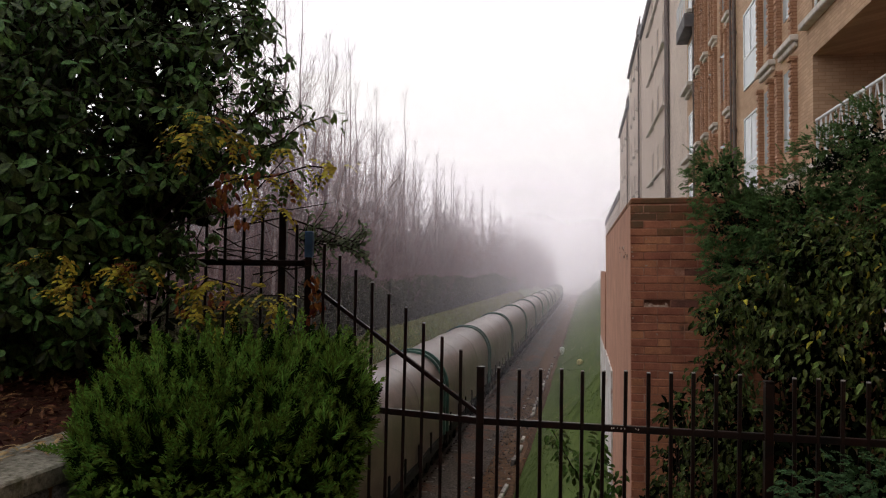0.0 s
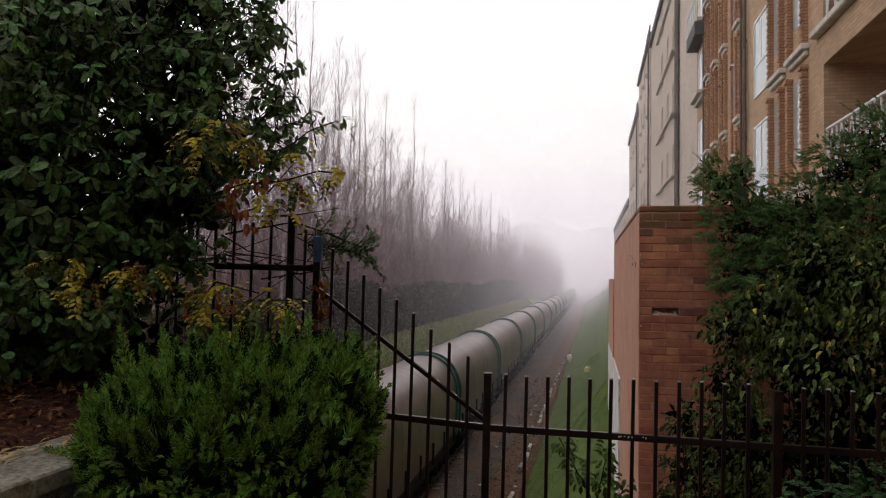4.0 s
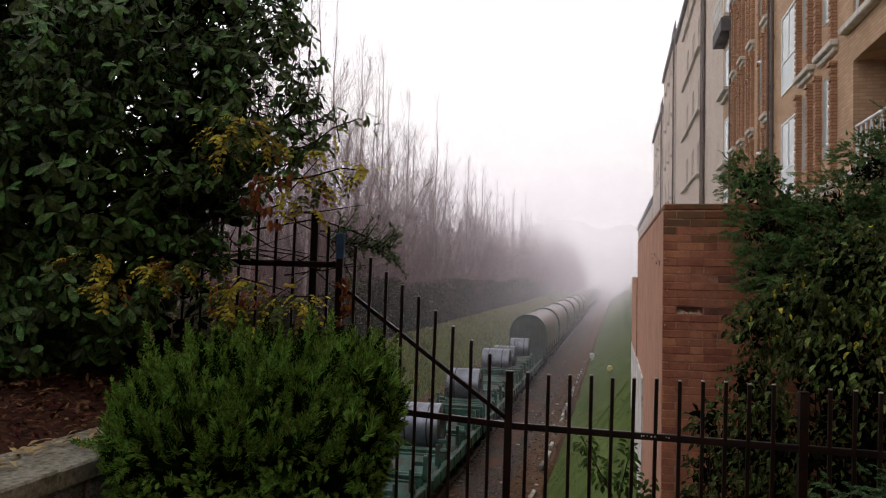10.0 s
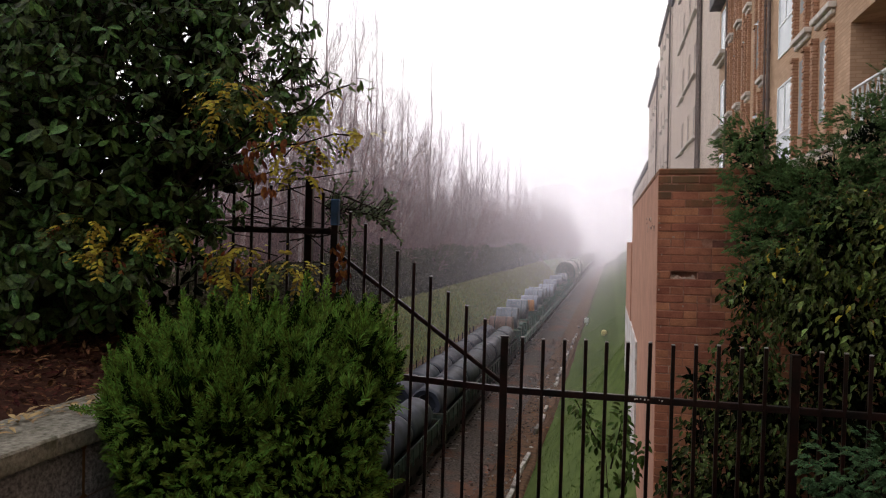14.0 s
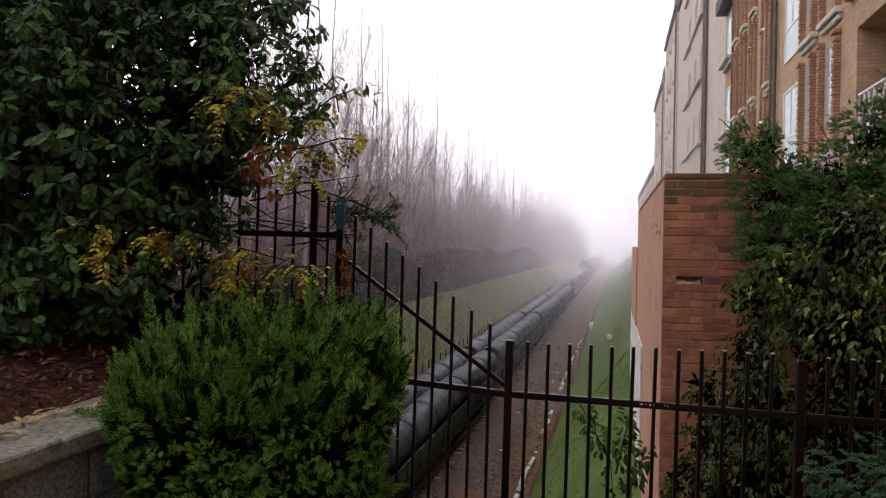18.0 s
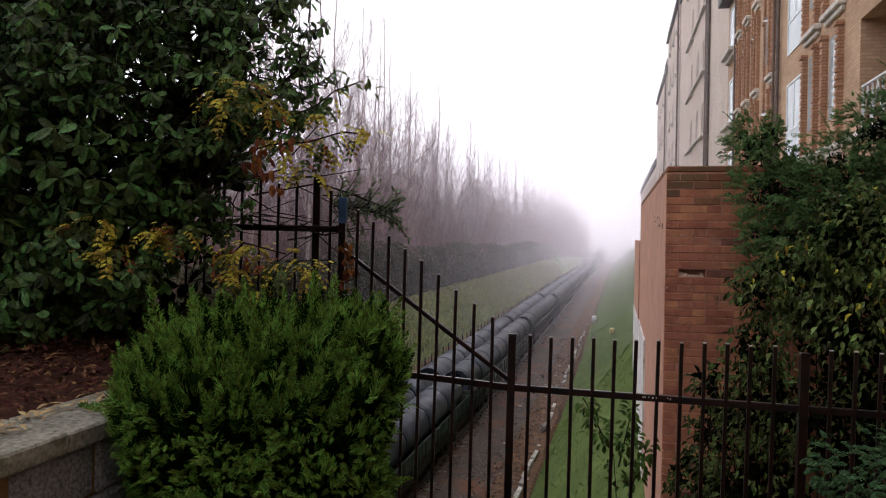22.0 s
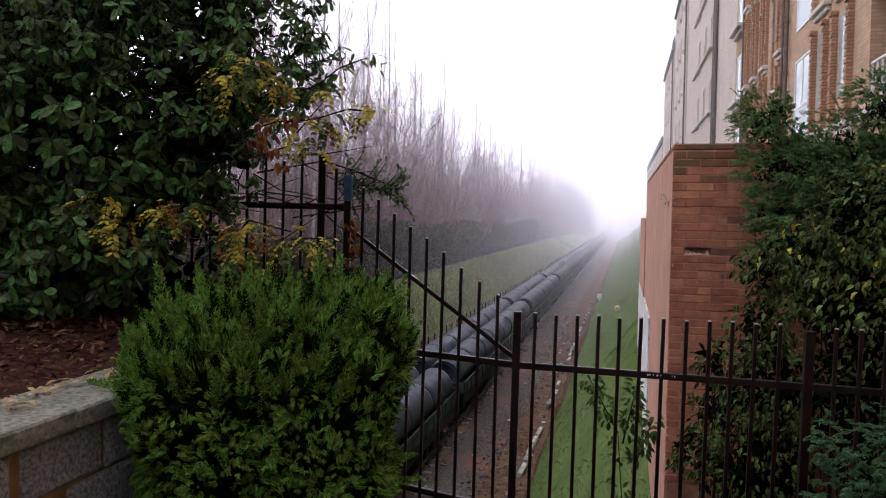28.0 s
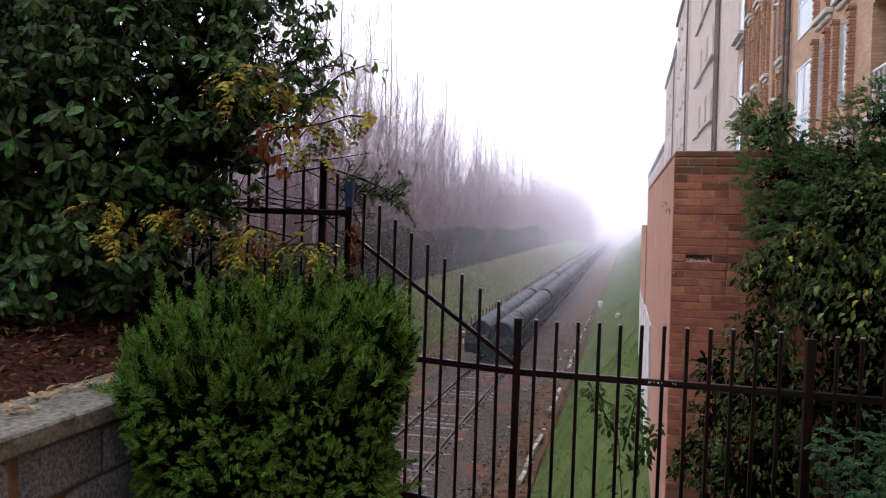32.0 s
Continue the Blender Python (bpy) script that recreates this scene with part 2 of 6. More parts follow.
M_FENCE = material("fence_paint", (0.0025, 0.0018, 0.0018), (0.020, 0.0050, 0.0038), scale=5, fine=60, rough=0.38, bump=0.1, spec=0.28)
M_BLUE = material("blue_cap", (0.035, 0.10, 0.20), rough=0.6)
M_BRICK = material("red_brick", (0.54, 0.225, 0.132), (0.33, 0.130, 0.080), scale=6, fine=70, rough=0.95, obj=0.16, bump=0.35, spec=0.2, stain=(0.20, 0.105, 0.070), stain_scale=3.0, stain_at=0.58, coord="World")
M_MORTAR = material("mortar", (0.50, 0.26, 0.185), (0.30, 0.135, 0.09), scale=9, rough=0.95, bump=0.4, spec=0.2, stain=(0.58, 0.42, 0.33), stain_scale=7, stain_at=0.60)
M_RENDER = material("terracotta_render", (0.50, 0.26, 0.175), (0.38, 0.19, 0.13), scale=2.5, fine=40, rough=0.95, bump=0.25, stain=(0.30, 0.13, 0.085), stain_scale=2.2, stain_at=0.62)
M_WHITEWASH = material("peeling_white", (0.72, 0.70, 0.68), (0.50, 0.46, 0.44), scale=3, rough=0.95, stain=(0.40, 0.22, 0.16), stain_scale=2.4, stain_at=0.56)
M_COPING = material("concrete_coping", (0.30, 0.285, 0.235), (0.115, 0.110, 0.085), scale=34, fine=150, rough=0.95, bump=0.5, spec=0.25, stain=(0.09, 0.095, 0.055), stain_scale=5, stain_at=0.56)
M_BLOCK = material("rough_granite_block", (0.40, 0.395, 0.41), (0.12, 0.118, 0.125), scale=60, fine=260, rough=0.95, bump=0.8, obj=0.15, spec=0.25, stain=(0.24, 0.15, 0.085), stain_scale=2.6, stain_at=0.66)
M_JOINT = material("ochre_mortar", (0.27, 0.155, 0.070), (0.17, 0.10, 0.05), scale=10, rough=0.95, bump=0.4, spec=0.2)
M_BARK = material("bark_grey", (0.33, 0.265, 0.275), (0.22, 0.165, 0.17), scale=5, rough=0.95, island=0.25, spec=0.2)
M_BARKDARK = material("bark_dark", (0.035, 0.024, 0.019), (0.012, 0.009, 0.007), scale=8, rough=0.95, spec=0.1)
M_SCRUB = material("scrub_twigs", (0.24, 0.150, 0.155), (0.14, 0.085, 0.088), scale=5, rough=0.95, island=0.35, spec=0.2)
M_HEDGE = leaf_material("hedge_leaves", (0.092, 0.086, 0.052), (0.060, 0.058, 0.038), rough=0.95, spread=0.15, sheen=0.02)
M_LAUREL = leaf_material("laurel_leaf", (0.105, 0.180, 0.048), (0.016, 0.038, 0.010), rough=0.42, spread=0.75, sheen=0.22, thin=0.14)
M_YELLOW = leaf_material("yellow_leaf", (0.48, 0.375, 0.055), (0.24, 0.21, 0.035), rough=0.6, spread=0.5, sheen=0.1, thin=0.35)
M_RED = leaf_material("red_leaf", (0.24, 0.07, 0.02), (0.10, 0.03, 0.012), rough=0.6, thin=0.3)
M_CONIFER = leaf_material("conifer_leaf", (0.140, 0.235, 0.038), (0.042, 0.084, 0.014), rough=0.65, spread=0.6, sheen=0.05, thin=0.22)
# nearly black leaf colours: the shade inside the plants is put into them
M_CONIFER_SHADE = leaf_material("conifer_shade_leaf", (0.009, 0.021, 0.003), (0.0035, 0.009, 0.0015), rough=0.8, spread=0.4, sheen=0.0, thin=0.1)
M_INNER_SHADE = leaf_material("inner_shade_leaf", (0.007, 0.010, 0.004), (0.003, 0.005, 0.002), rough=0.9, spread=0.4, sheen=0.02, thin=0.03)
M_CYPRESS = leaf_material("cypress_leaf", (0.120, 0.200, 0.070), (0.042, 0.080, 0.028), rough=0.8, spread=0.45, sheen=0.03, thin=0.2)
M_CLIMBER = leaf_material("climber_leaf", (0.092, 0.118, 0.030), (0.018, 0.029, 0.008), rough=0.42, spread=0.65, sheen=0.10, thin=0.18)
M_MULCH = material("leaf_mulch", (0.080, 0.036, 0.024), (0.040, 0.018, 0.014), scale=9, fine=60, rough=1.0, bump=1.0, spec=0.1)
M_LITTER = leaf_material("leaf_litter", (0.15, 0.064, 0.040), (0.030, 0.014, 0.011), rough=0.9, spread=0.75, sheen=0.04, thin=0.05)


def facade_material(name, base, dark, mortar):
    """Facing brick seen from afar: courses of 7 cm, drawn by the material with a shallow relief."""
    mat = material(name, base, dark, scale=0.7, fine=9, rough=0.9, bump=0.0, stain=tuple(c * 0.75 for c in base), stain_scale=0.22, stain_at=0.58)
    nd, ln = mat.node_tree.nodes, mat.node_tree.links
    bs = nd["Principled BSDF"]
    src = bs.inputs["Base Color"].links[0].from_socket
    tc = nd.new("ShaderNodeTexCoord")
    sep, com = nd.new("ShaderNodeSeparateXYZ"), nd.new("ShaderNodeCombineXYZ")
    ln.new(tc.outputs["Object"], sep.inputs[0])
    summ = nd.new("ShaderNodeMath")
    ln.new(sep.outputs["X"], summ.inputs[0])
    ln.new(sep.outputs["Y"], summ.inputs[1])
    ln.new(summ.outputs[0], com.inputs["X"])
    ln.new(sep.outputs["Z"], com.inputs["Y"])
    br = nd.new("ShaderNodeTexBrick")
    br.inputs["Scale"].default_value = 1.0
    br.inputs["Brick Width"].default_value, br.inputs["Row Height"].default_value = 0.25, 0.07
    br.inputs["Mortar Size"].default_value = 0.008
    br.inputs["Color1"].default_value, br.inputs["Color2"].default_value = (1, 1, 1, 1), (0.80, 0.78, 0.76, 1)
    br.inputs["Mortar"].default_value = (*mortar, 1)
    ln.new(com.outputs[0], br.inputs["Vector"])
    mx = nd.new("ShaderNodeMix")
    mx.data_type, mx.blend_type = "RGBA", "MULTIPLY"
    mx.inputs["Factor"].default_value = 1.0
    ln.new(src, mx.inputs["A"])
    ln.new(br.outputs["Color"], mx.inputs["B"])
    ln.new(mx.outputs["Result"], bs.inputs["Base Color"])
    bp = nd.new("ShaderNodeBump")
    bp.inputs["Strength"].default_value, bp.inputs["Distance"].default_value = 0.5, 0.01
    bp.invert = True
    ln.new(br.outputs["Fac"], bp.inputs["Height"])
    ln.new(bp.outputs["Normal"], bs.inputs["Normal"])
    return mat


M_FACADE = facade_material("facing_brick", (0.57, 0.385, 0.255), (0.47, 0.31, 0.20), (0.75, 0.68, 0.6))
M_FACADE2 = facade_material("pale_facing_brick", (0.67, 0.575, 0.50), (0.59, 0.495, 0.425), (0.9, 0.85, 0.8))
M_FIN = facade_material("pilaster_brick", (0.50, 0.295, 0.190), (0.40, 0.225, 0.14), (0.55, 0.45, 0.38))
M_SILL = material("stone_sill", (0.68, 0.63, 0.57), (0.48, 0.44, 0.39), scale=4, rough=0.9)
M_WHITE = material("white_frame", (0.78, 0.80, 0.80), (0.66, 0.69, 0.70), scale=2, rough=0.4, bump=0.0)
M_PANEL = material("window_panel", (0.62, 0.68, 0.70), (0.52, 0.58, 0.61), scale=1.5, rough=0.3, bump=0.0)
# the pale base colour holds both curtains and reflected sky
M_GLASS = material("curtain_and_sky_glass", (0.46, 0.52, 0.54), (0.32, 0.37, 0.39), scale=0.8, rough=0.08, bump=0.0, spec=0.6)
# matte grey put in for the shade of recessed far windows
M_WINDOW_RECESS = material("window_recess_grey", (0.34, 0.31, 0.29), (0.24, 0.22, 0.21), scale=2, rough=0.8, bump=0.0)
M_PIPE = material("downpipe", (0.14, 0.10, 0.085), rough=0.6)
M_ROOF = material("roof_slate", (0.16, 0.15, 0.155), (0.09, 0.085, 0.09), scale=2, rough=0.85)


# ---- plan: y runs along the track, the eye is at the origin, rails at z = -7.2 ----
RAIL_Z = -7.2
TRACK_X = -6.5
PORTAL_Y = 5.8


def smooth(a, b, v):
    k = min(1.0, max(0.0, (v - a) / (b - a)))
    return k * k * (3 - 2 * k)


def ground_z(x, y):
    """Height of the cutting: track bed, two grass banks, and the level land above them."""
    bed = RAIL_Z - 0.50
    foot = smooth(10, 19, y) * 0.8 - smooth(22, 34, y) * 2.9
    if x < -9.3:
        top = -4.1 + 0.5 * smooth(-14, -30, x)
        z = bed + (top - bed) * smooth(-9.0, -13.4, x) ** 0.85
    elif x < -2.5:
        z = bed
    elif x < 0.5:
        z = bed + (-3.5 + foot - bed) * ((x + 2.5) / 3.0) ** 0.9
    else:
        z = -3.5 + foot + smooth(0.5, 4.5, x) * (1.3 - foot)
    if x < -9.3 or x > -2.4:
        z += 0.10 * noise.noise((x * 0.7, y * 0.35, 2.0)) + 0.015 * noise.noise((x * 1.5, y * 0.8, 5.0))
    return z


def ground():
    xs = [-900, -300, -120, -60, -40, -30, -24, -20, -17, -15, -14] + [-13.4 + 0.3 * i for i in range(15)] + [-8.6, -7.5, -5.5, -3.5, -2.8] + [-2.5 + 0.25 * i for i in range(14)] + [1.5, 2.2, 3, 4.4, 7, 12, 25, 60, 200, 800]
    ys = [PORTAL_Y + 0.5 * i for i in range(90)] + [PORTAL_Y + 45 + 1.5 * i for i in range(60)] + [145, 165, 190, 220, 260, 320, 400, 600, 1000, 2000]
    m = Mesh()
    m.v = [(x, y, ground_z(x, y)) for y in ys for x in xs]
    n = len(xs)
    m.f = [(j * n + i, j * n + i + 1, (j + 1) * n + i + 1, (j + 1) * n + i) for j in range(len(ys) - 1) for i in range(n - 1)]
    tagged(part("ground", m, M_GRASS, smooth=True), "damp grass banks of a railway cutting", "ground", kind="structure")


def track_bed():
    m = Mesh()
    ys = [PORTAL_Y - 30 + 1.0 * i for i in range(140)] + [120, 150, 200, 300, 500]
    prof = [(-9.2, -0.20), (-8.4, -0.06), (-7.9, -0.02), (-5.1, -0.02), (-4.6, -0.06), (-3.7, -0.17)]
    m.v = [(x + 0.05 * noise.noise((x, y, 0)), y, RAIL_Z + z - 0.13 + 0.03 * noise.noise((x * 3, y * 3, 1))) for y in ys for x, z in prof]
    n = len(prof)
    m.f = [(j * n + i, j * n + i + 1, (j + 1) * n + i + 1, (j + 1) * n + i) for j in range(len(ys) - 1) for i in range(n - 1)]
    tagged(part("track_bed", m, M_BALLAST, smooth=True), "grey stone ballast under a single railway track", "ballast", kind="structure")
    m = Mesh()
    m.v = []
    prof = [(-3.95, -0.36), (-3.3, -0.30), (-2.9, -0.27), (-2.45, -0.20), (-2.25, -0.36)]
    for y in ys:
        for x, z in prof:
            m.v.append((x + 0.14 * noise.noise((x, y * 0.8, 4)), y, RAIL_Z + z + 0.03 * noise.noise((x * 3, y * 2, 8))))
    n = len(prof)
    m.f = [(j * n + i, j * n + i + 1, (j + 1) * n + i + 1, (j + 1) * n + i) for j in range(len(ys) - 1) for i in range(n - 1)]
    tagged(part("service_path", m, M_RUSTDIRT, smooth=True), "rust-brown dirt path beside the ballast", "path", kind="structure")
    m = Mesh()
    prof = [(-10.3, 0.10), (-9.8, -0.08), (-9.4, -0.22), (-8.9, -0.40)]
    for y in ys:
        for x, z in prof:
            m.v.append((x + 0.12 * noise.noise((x, y * 0.6, 9)), y, max(RAIL_Z + z, ground_z(x, y) + 0.04)))
    n = len(prof)
    m.f = [(j * n + i, j * n + i + 1, (j + 1) * n + i + 1, (j + 1) * n + i) for j in range(len(ys) - 1) for i in range(n - 1)]
    tagged(part("far_path", m, M_RUSTDIRT, smooth=True), "narrow strip of brown earth and leaves", "path", kind="structure")


def loose_ballast():
    rnd = random.Random(5)
    m = Mesh()
    for _ in range(11000):
        y = 14 + 44 * rnd.random() ** 1.4
        x = rnd.uniform(-9.0, -2.6)
        if abs(abs(x - TRACK_X) - 0.87) < 0.08:
            continue
        s = rnd.uniform(0.025, 0.075)
        c = Vector((x, y, RAIL_Z - 0.15 + (0.0 if -8 < x < -5 else -0.10)))
        p = [c + Vector((rnd.uniform(-s, s), rnd.uniform(-s, s), rnd.uniform(-0.3 * s, s))) for _ in range(4)]
        m.add(p, [(0, 1, 2), (0, 3, 1), (1, 3, 2), (2, 3, 0)])
    tagged(part("ballast_stones", m, M_STONE), "loose grey ballast stones between the sleepers", "stones", kind="stuff")


def railway():
    root = thing("railway_track", "single railway track with rusty rails on pale sleepers", "track", kind="structure")
    prof = [(-0.075, -0.16), (0.075, -0.16), (0.075, -0.145), (0.012, -0.12), (0.012, -0.04), (0.036, -0.03), (0.036, -0.005), (0.028, 0), (-0.028, 0), (-0.036, -0.005), (-0.036, -0.03), (-0.012, -0.04), (-0.012, -0.12), (-0.075, -0.145)]
    n = len(prof)
    for side in (-1, 1):
        m = Mesh()
        for y in (-30, 20, 60, 300):
            m.v += [(TRACK_X + side * 0.87 + x, y, RAIL_Z + z) for x, z in prof]
        m.f = [(k * n + i, k * n + (i + 1) % n, (k + 1) * n + (i + 1) % n, (k + 1) * n + i) for k in range(3) for i in range(n)]
        part("rail", m, M_RAIL, root)
    m = Mesh()
    m.soft(-1.3, 1.3, -0.10, 0.10, -0.2, 0, 0.03)
    me = m.data("sleeper", M_SLEEPER)
    clip = Mesh()
    for s in (-1, 1):
        for d in (-1, 1):
            clip.soft(s * 0.87 + d * 0.11 - 0.04, s * 0.87 + d * 0.11 + 0.04, -0.05, 0.05, -0.01, 0.045, 0.01)
    cm = clip.data("rail_clip", M_RAIL)
    rnd = random.Random(3)
    for i in range(140):
        y = 12.0 + 0.6 * i
        ob = part("sleeper", me, None, root)
        ob.matrix_basis = pose(TRACK_X + rnd.uniform(-0.03, 0.03), y, RAIL_Z - 0.145 + rnd.uniform(-0.012, 0.006), 0, 0, rnd.uniform(-0.8, 0.8))
        if i < 45:
            part("rail_clip", cm, None, ob)


def drain_kerb():
    root = thing("drain_kerb", "broken pale concrete edging along the foot of the grass bank", "kerb", kind="structure")
    rnd = random.Random(8)
    for i in range(60):
        y = 12 + 1.0 * i
        if rnd.random() < 0.55 and i > 14 or rnd.random() < 0.15:
            continue
        m = Mesh()
        m.soft(-0.07, 0.07, -0.47, 0.45, -0.2, 0.12, 0.02)
        ob = part("kerb_stone", m, M_KERB, root)
        ob.matrix_basis = pose(-2.76 + 0.003 * (y - 20) + rnd.uniform(-0.05, 0.05), y, RAIL_Z - 0.16 + rnd.uniform(-0.09, 0.02), rnd.uniform(-2, 2), rnd.uniform(-14, 14), rnd.uniform(-4, 4))


def bridge():
    """The ground on which the camera stands: a road deck over the track, with the tunnel below it."""
    m = Mesh()
    m.box(-40, 30, -40, 3.85, -2.9, -1.62)
    tagged(part("bridge_deck", m, M_COPING), "plain concrete deck of a road bridge", "bridge", kind="structure")
    m = Mesh()
    m.box(-40, 30, 3.85, PORTAL_Y, -2.9, -2.48)
    tagged(part("bridge_verge", m, M_SOIL), "bare earth strip along the bridge edge", "ground", kind="structure")
    for x0, x1, nm in ((-40, -10.2, "abutment_west"), (-3.0, 30, "abutment_east")):
        m = Mesh()
        m.box(x0, x1, -40, PORTAL_Y - 0.02, -9, -2.9)
        tagged(part(nm, m, M_COPING), "concrete bridge abutment", "wall", kind="structure")
    m = Mesh()
    m.box(-10.3, -2.9, -420, PORTAL_Y, RAIL_Z - 1.0, RAIL_Z - 0.42)
    tagged(part("tunnel_floor", m, M_BALLAST), "ballast under the bridge", "floor", kind="structure")


# ---- the train ----
SPEED = 13.5
TAIL_END = 37.3            # where the last wagon's end is at 32 s
MOVING = []


def on_train(ob, s, x=0.0, z=0.0, turn=0.0):
    """Puts a thing s metres ahead of the train's end."""
    MOVING.append((ob, s, x, z, turn))
    return ob


def wheelset_mesh():
    m = Mesh()
    for s in (-1, 1):
        m.lathe([(0.0, s * 0.80), (0.44, s * 0.80), (0.50, s * 0.80), (0.50, s * 0.83), (0.46, s * 0.85), (0.46, s * 0.94), (0.38, s * 0.945), (0.36, s * 0.90), (0.14, s * 0.90), (0.12, s * 1.0), (0, s * 1.0)], 20, "x", (0, 0, 0.46))
    m.rod((-0.8, 0, 0.46), (0.8, 0, 0.46), 0.08, n=8)
    return m.data("wheelset", M_UNDER, True)


def bogie(root, y, wheel):
    m = Mesh()
    for s in (-1, 1):
        m.soft(s * 1.05 - 0.07, s * 1.05 + 0.07, -1.25, 1.25, 0.45, 0.72, 0.04)
        m.soft(s * 1.05 - 0.11, s * 1.05 + 0.11, -0.3, 0.3, 0.30, 0.85, 0.05)
        for d in (-0.9, 0.9):
            m.soft(s * 1.05 - 0.13, s * 1.05 + 0.13, d - 0.16, d + 0.16, 0.3, 0.62, 0.04)
    m.soft(-1.0, 1.0, -0.22, 0.22, 0.5, 0.85, 0.05)
    b = part("bogie", m, M_UNDER, root)
    b.matrix_basis = pose(0, y, 0)
    for d in (-0.9, 0.9):
        w = part("wheelset", wheel, None, b)
        w.matrix_basis = pose(0, d, 0)


def buffers(root, y, out):
    for s in (-1, 1):
        m = Mesh()
        prof = [(0.0, 0.0), (0.11, 0.0), (0.11, out * 0.32), (0.07, out * 0.34), (0.07, out * 0.5), (0.22, out * 0.52), (0.23, out * 0.56), (0, out * 0.58)]
        m.lathe(prof, 14, "y", (s * 0.95, y, 1.03))
        part("buffer", m, M_UNDER, root, smooth=True)


def hood_wagon(wheel):
    """A wagon under a rounded telescoping hood, 12.6 m long."""
    root = thing("hooded_wagon", "brown rounded hood wagon with green hoops", "railway wagon", "wagons of the train")
    L = 6.3
    m = Mesh()
    for s in (-1, 1):
        m.soft(s * 1.25 - 0.09, s * 1.25 + 0.09, -L, L, 0.85, 1.18, 0.03)
    m.soft(-1.3, 1.3, -L, -L + 0.2, 0.8, 1.2, 0.03)
    m.soft(-1.3, 1.3, L - 0.2, L, 0.8, 1.2, 0.03)
    m.soft(-1.3, 1.3, -L + 0.1, L - 0.1, 1.1, 1.22, 0.03)
    part("underframe", m, M_UNDER, root)
    n = 22

    def ring(y, grow=0.0):
        pts = []
        w, h0, ht = 1.34 + grow, 1.15, 4.16 + grow
        pts.append((-w + 0.03, y, h0))
        for i in range(n + 1):
            a = math.pi * (1 - i / n)
            pts.append((w * math.copysign(abs(math.cos(a)) ** 0.9, math.cos(a)), y, 2.62 + (ht - 2.62) * math.sin(a) ** 0.92))
        pts.append((w - 0.03, y, h0))
        return pts

    for k, (a, b) in enumerate(((-L, -2.1), (-2.1, 2.1), (2.1, L))):
        m = Mesh()
        steps = 28
        rows = []
        for j in range(steps + 1):
            y = a + (b - a) * j / steps
            sag = -0.012 * (j % 2) - 0.03 * math.sin(math.pi * j / steps) 
            rows.append(ring(y, sag))
        c = len(rows[0])
        m.v = [p for r in rows for p in r]
        m.f = [(j * c + i + 1, j * c + i, (j + 1) * c + i, (j + 1) * c + i + 1) for j in range(steps) for i in range(c - 1)]
        part("hood", m, M_HOOD, root, smooth=True)
    for y in (-L + 0.04, L - 0.04):
        m = Mesh()
        o, q = ring(y - 0.07, 0.075), ring(y + 0.07, 0.075)
        o2, q2 = ring(y - 0.07, -0.03), ring(y + 0.07, -0.03)
        c = len(o)
        m.v = o + q + o2 + q2
        for i in range(c - 1):
            m.f += [(i + 1, i, c + i, c + i + 1), (i, i + 1, 2 * c + i + 1, 2 * c + i), (c + i + 1, c + i, 3 * c + i, 3 * c + i + 1)]
        part("hoop", m, M_HOOP, root, smooth=True)
    for y, s in ((-L + 0.03, -1), (L - 0.03, 1)):
        m = Mesh()
        r = ring(y, -0.01)
        r2 = [(x * 0.93, y + s * 0.03, 1.3 + (z - 1.3) * 0.95) for x, _, z in r]
        c = len(r)
        m.v = r + r2 + [(0, y + s * 0.05, 2.6)]
        m.f = [(i, i + 1, c + i + 1, c + i) for i in range(c - 1)] + [(c + i, c + i + 1, 2 * c) for i in range(c - 1)] + [(c - 1, 0, c, 2 * c - 1), (2 * c - 1, c, 2 * c)]
        for x in (-0.8, 0.0, 0.8):
            m.soft(x - 0.04, x + 0.04, y - 0.07, y + 0.07, 1.3, 3.6, 0.02)
        part("hood_end", m, M_HOODEND, root)
    for s in (-1, 1):
        m = Mesh()
        for k in range(7):
            y = -5.6 + k * 1.87
            m.soft(s * 1.36 - 0.03, s * 1.36 + 0.03, y - 0.05, y + 0.05, 1.05, 1.75, 0.015)
        part("hood_lock", m, M_UNDER, root)
    bogie(root, -4.3, wheel)
    bogie(root, 4.3, wheel)
    buffers(root, -L, -1)
    buffers(root, L, 1)
    return root


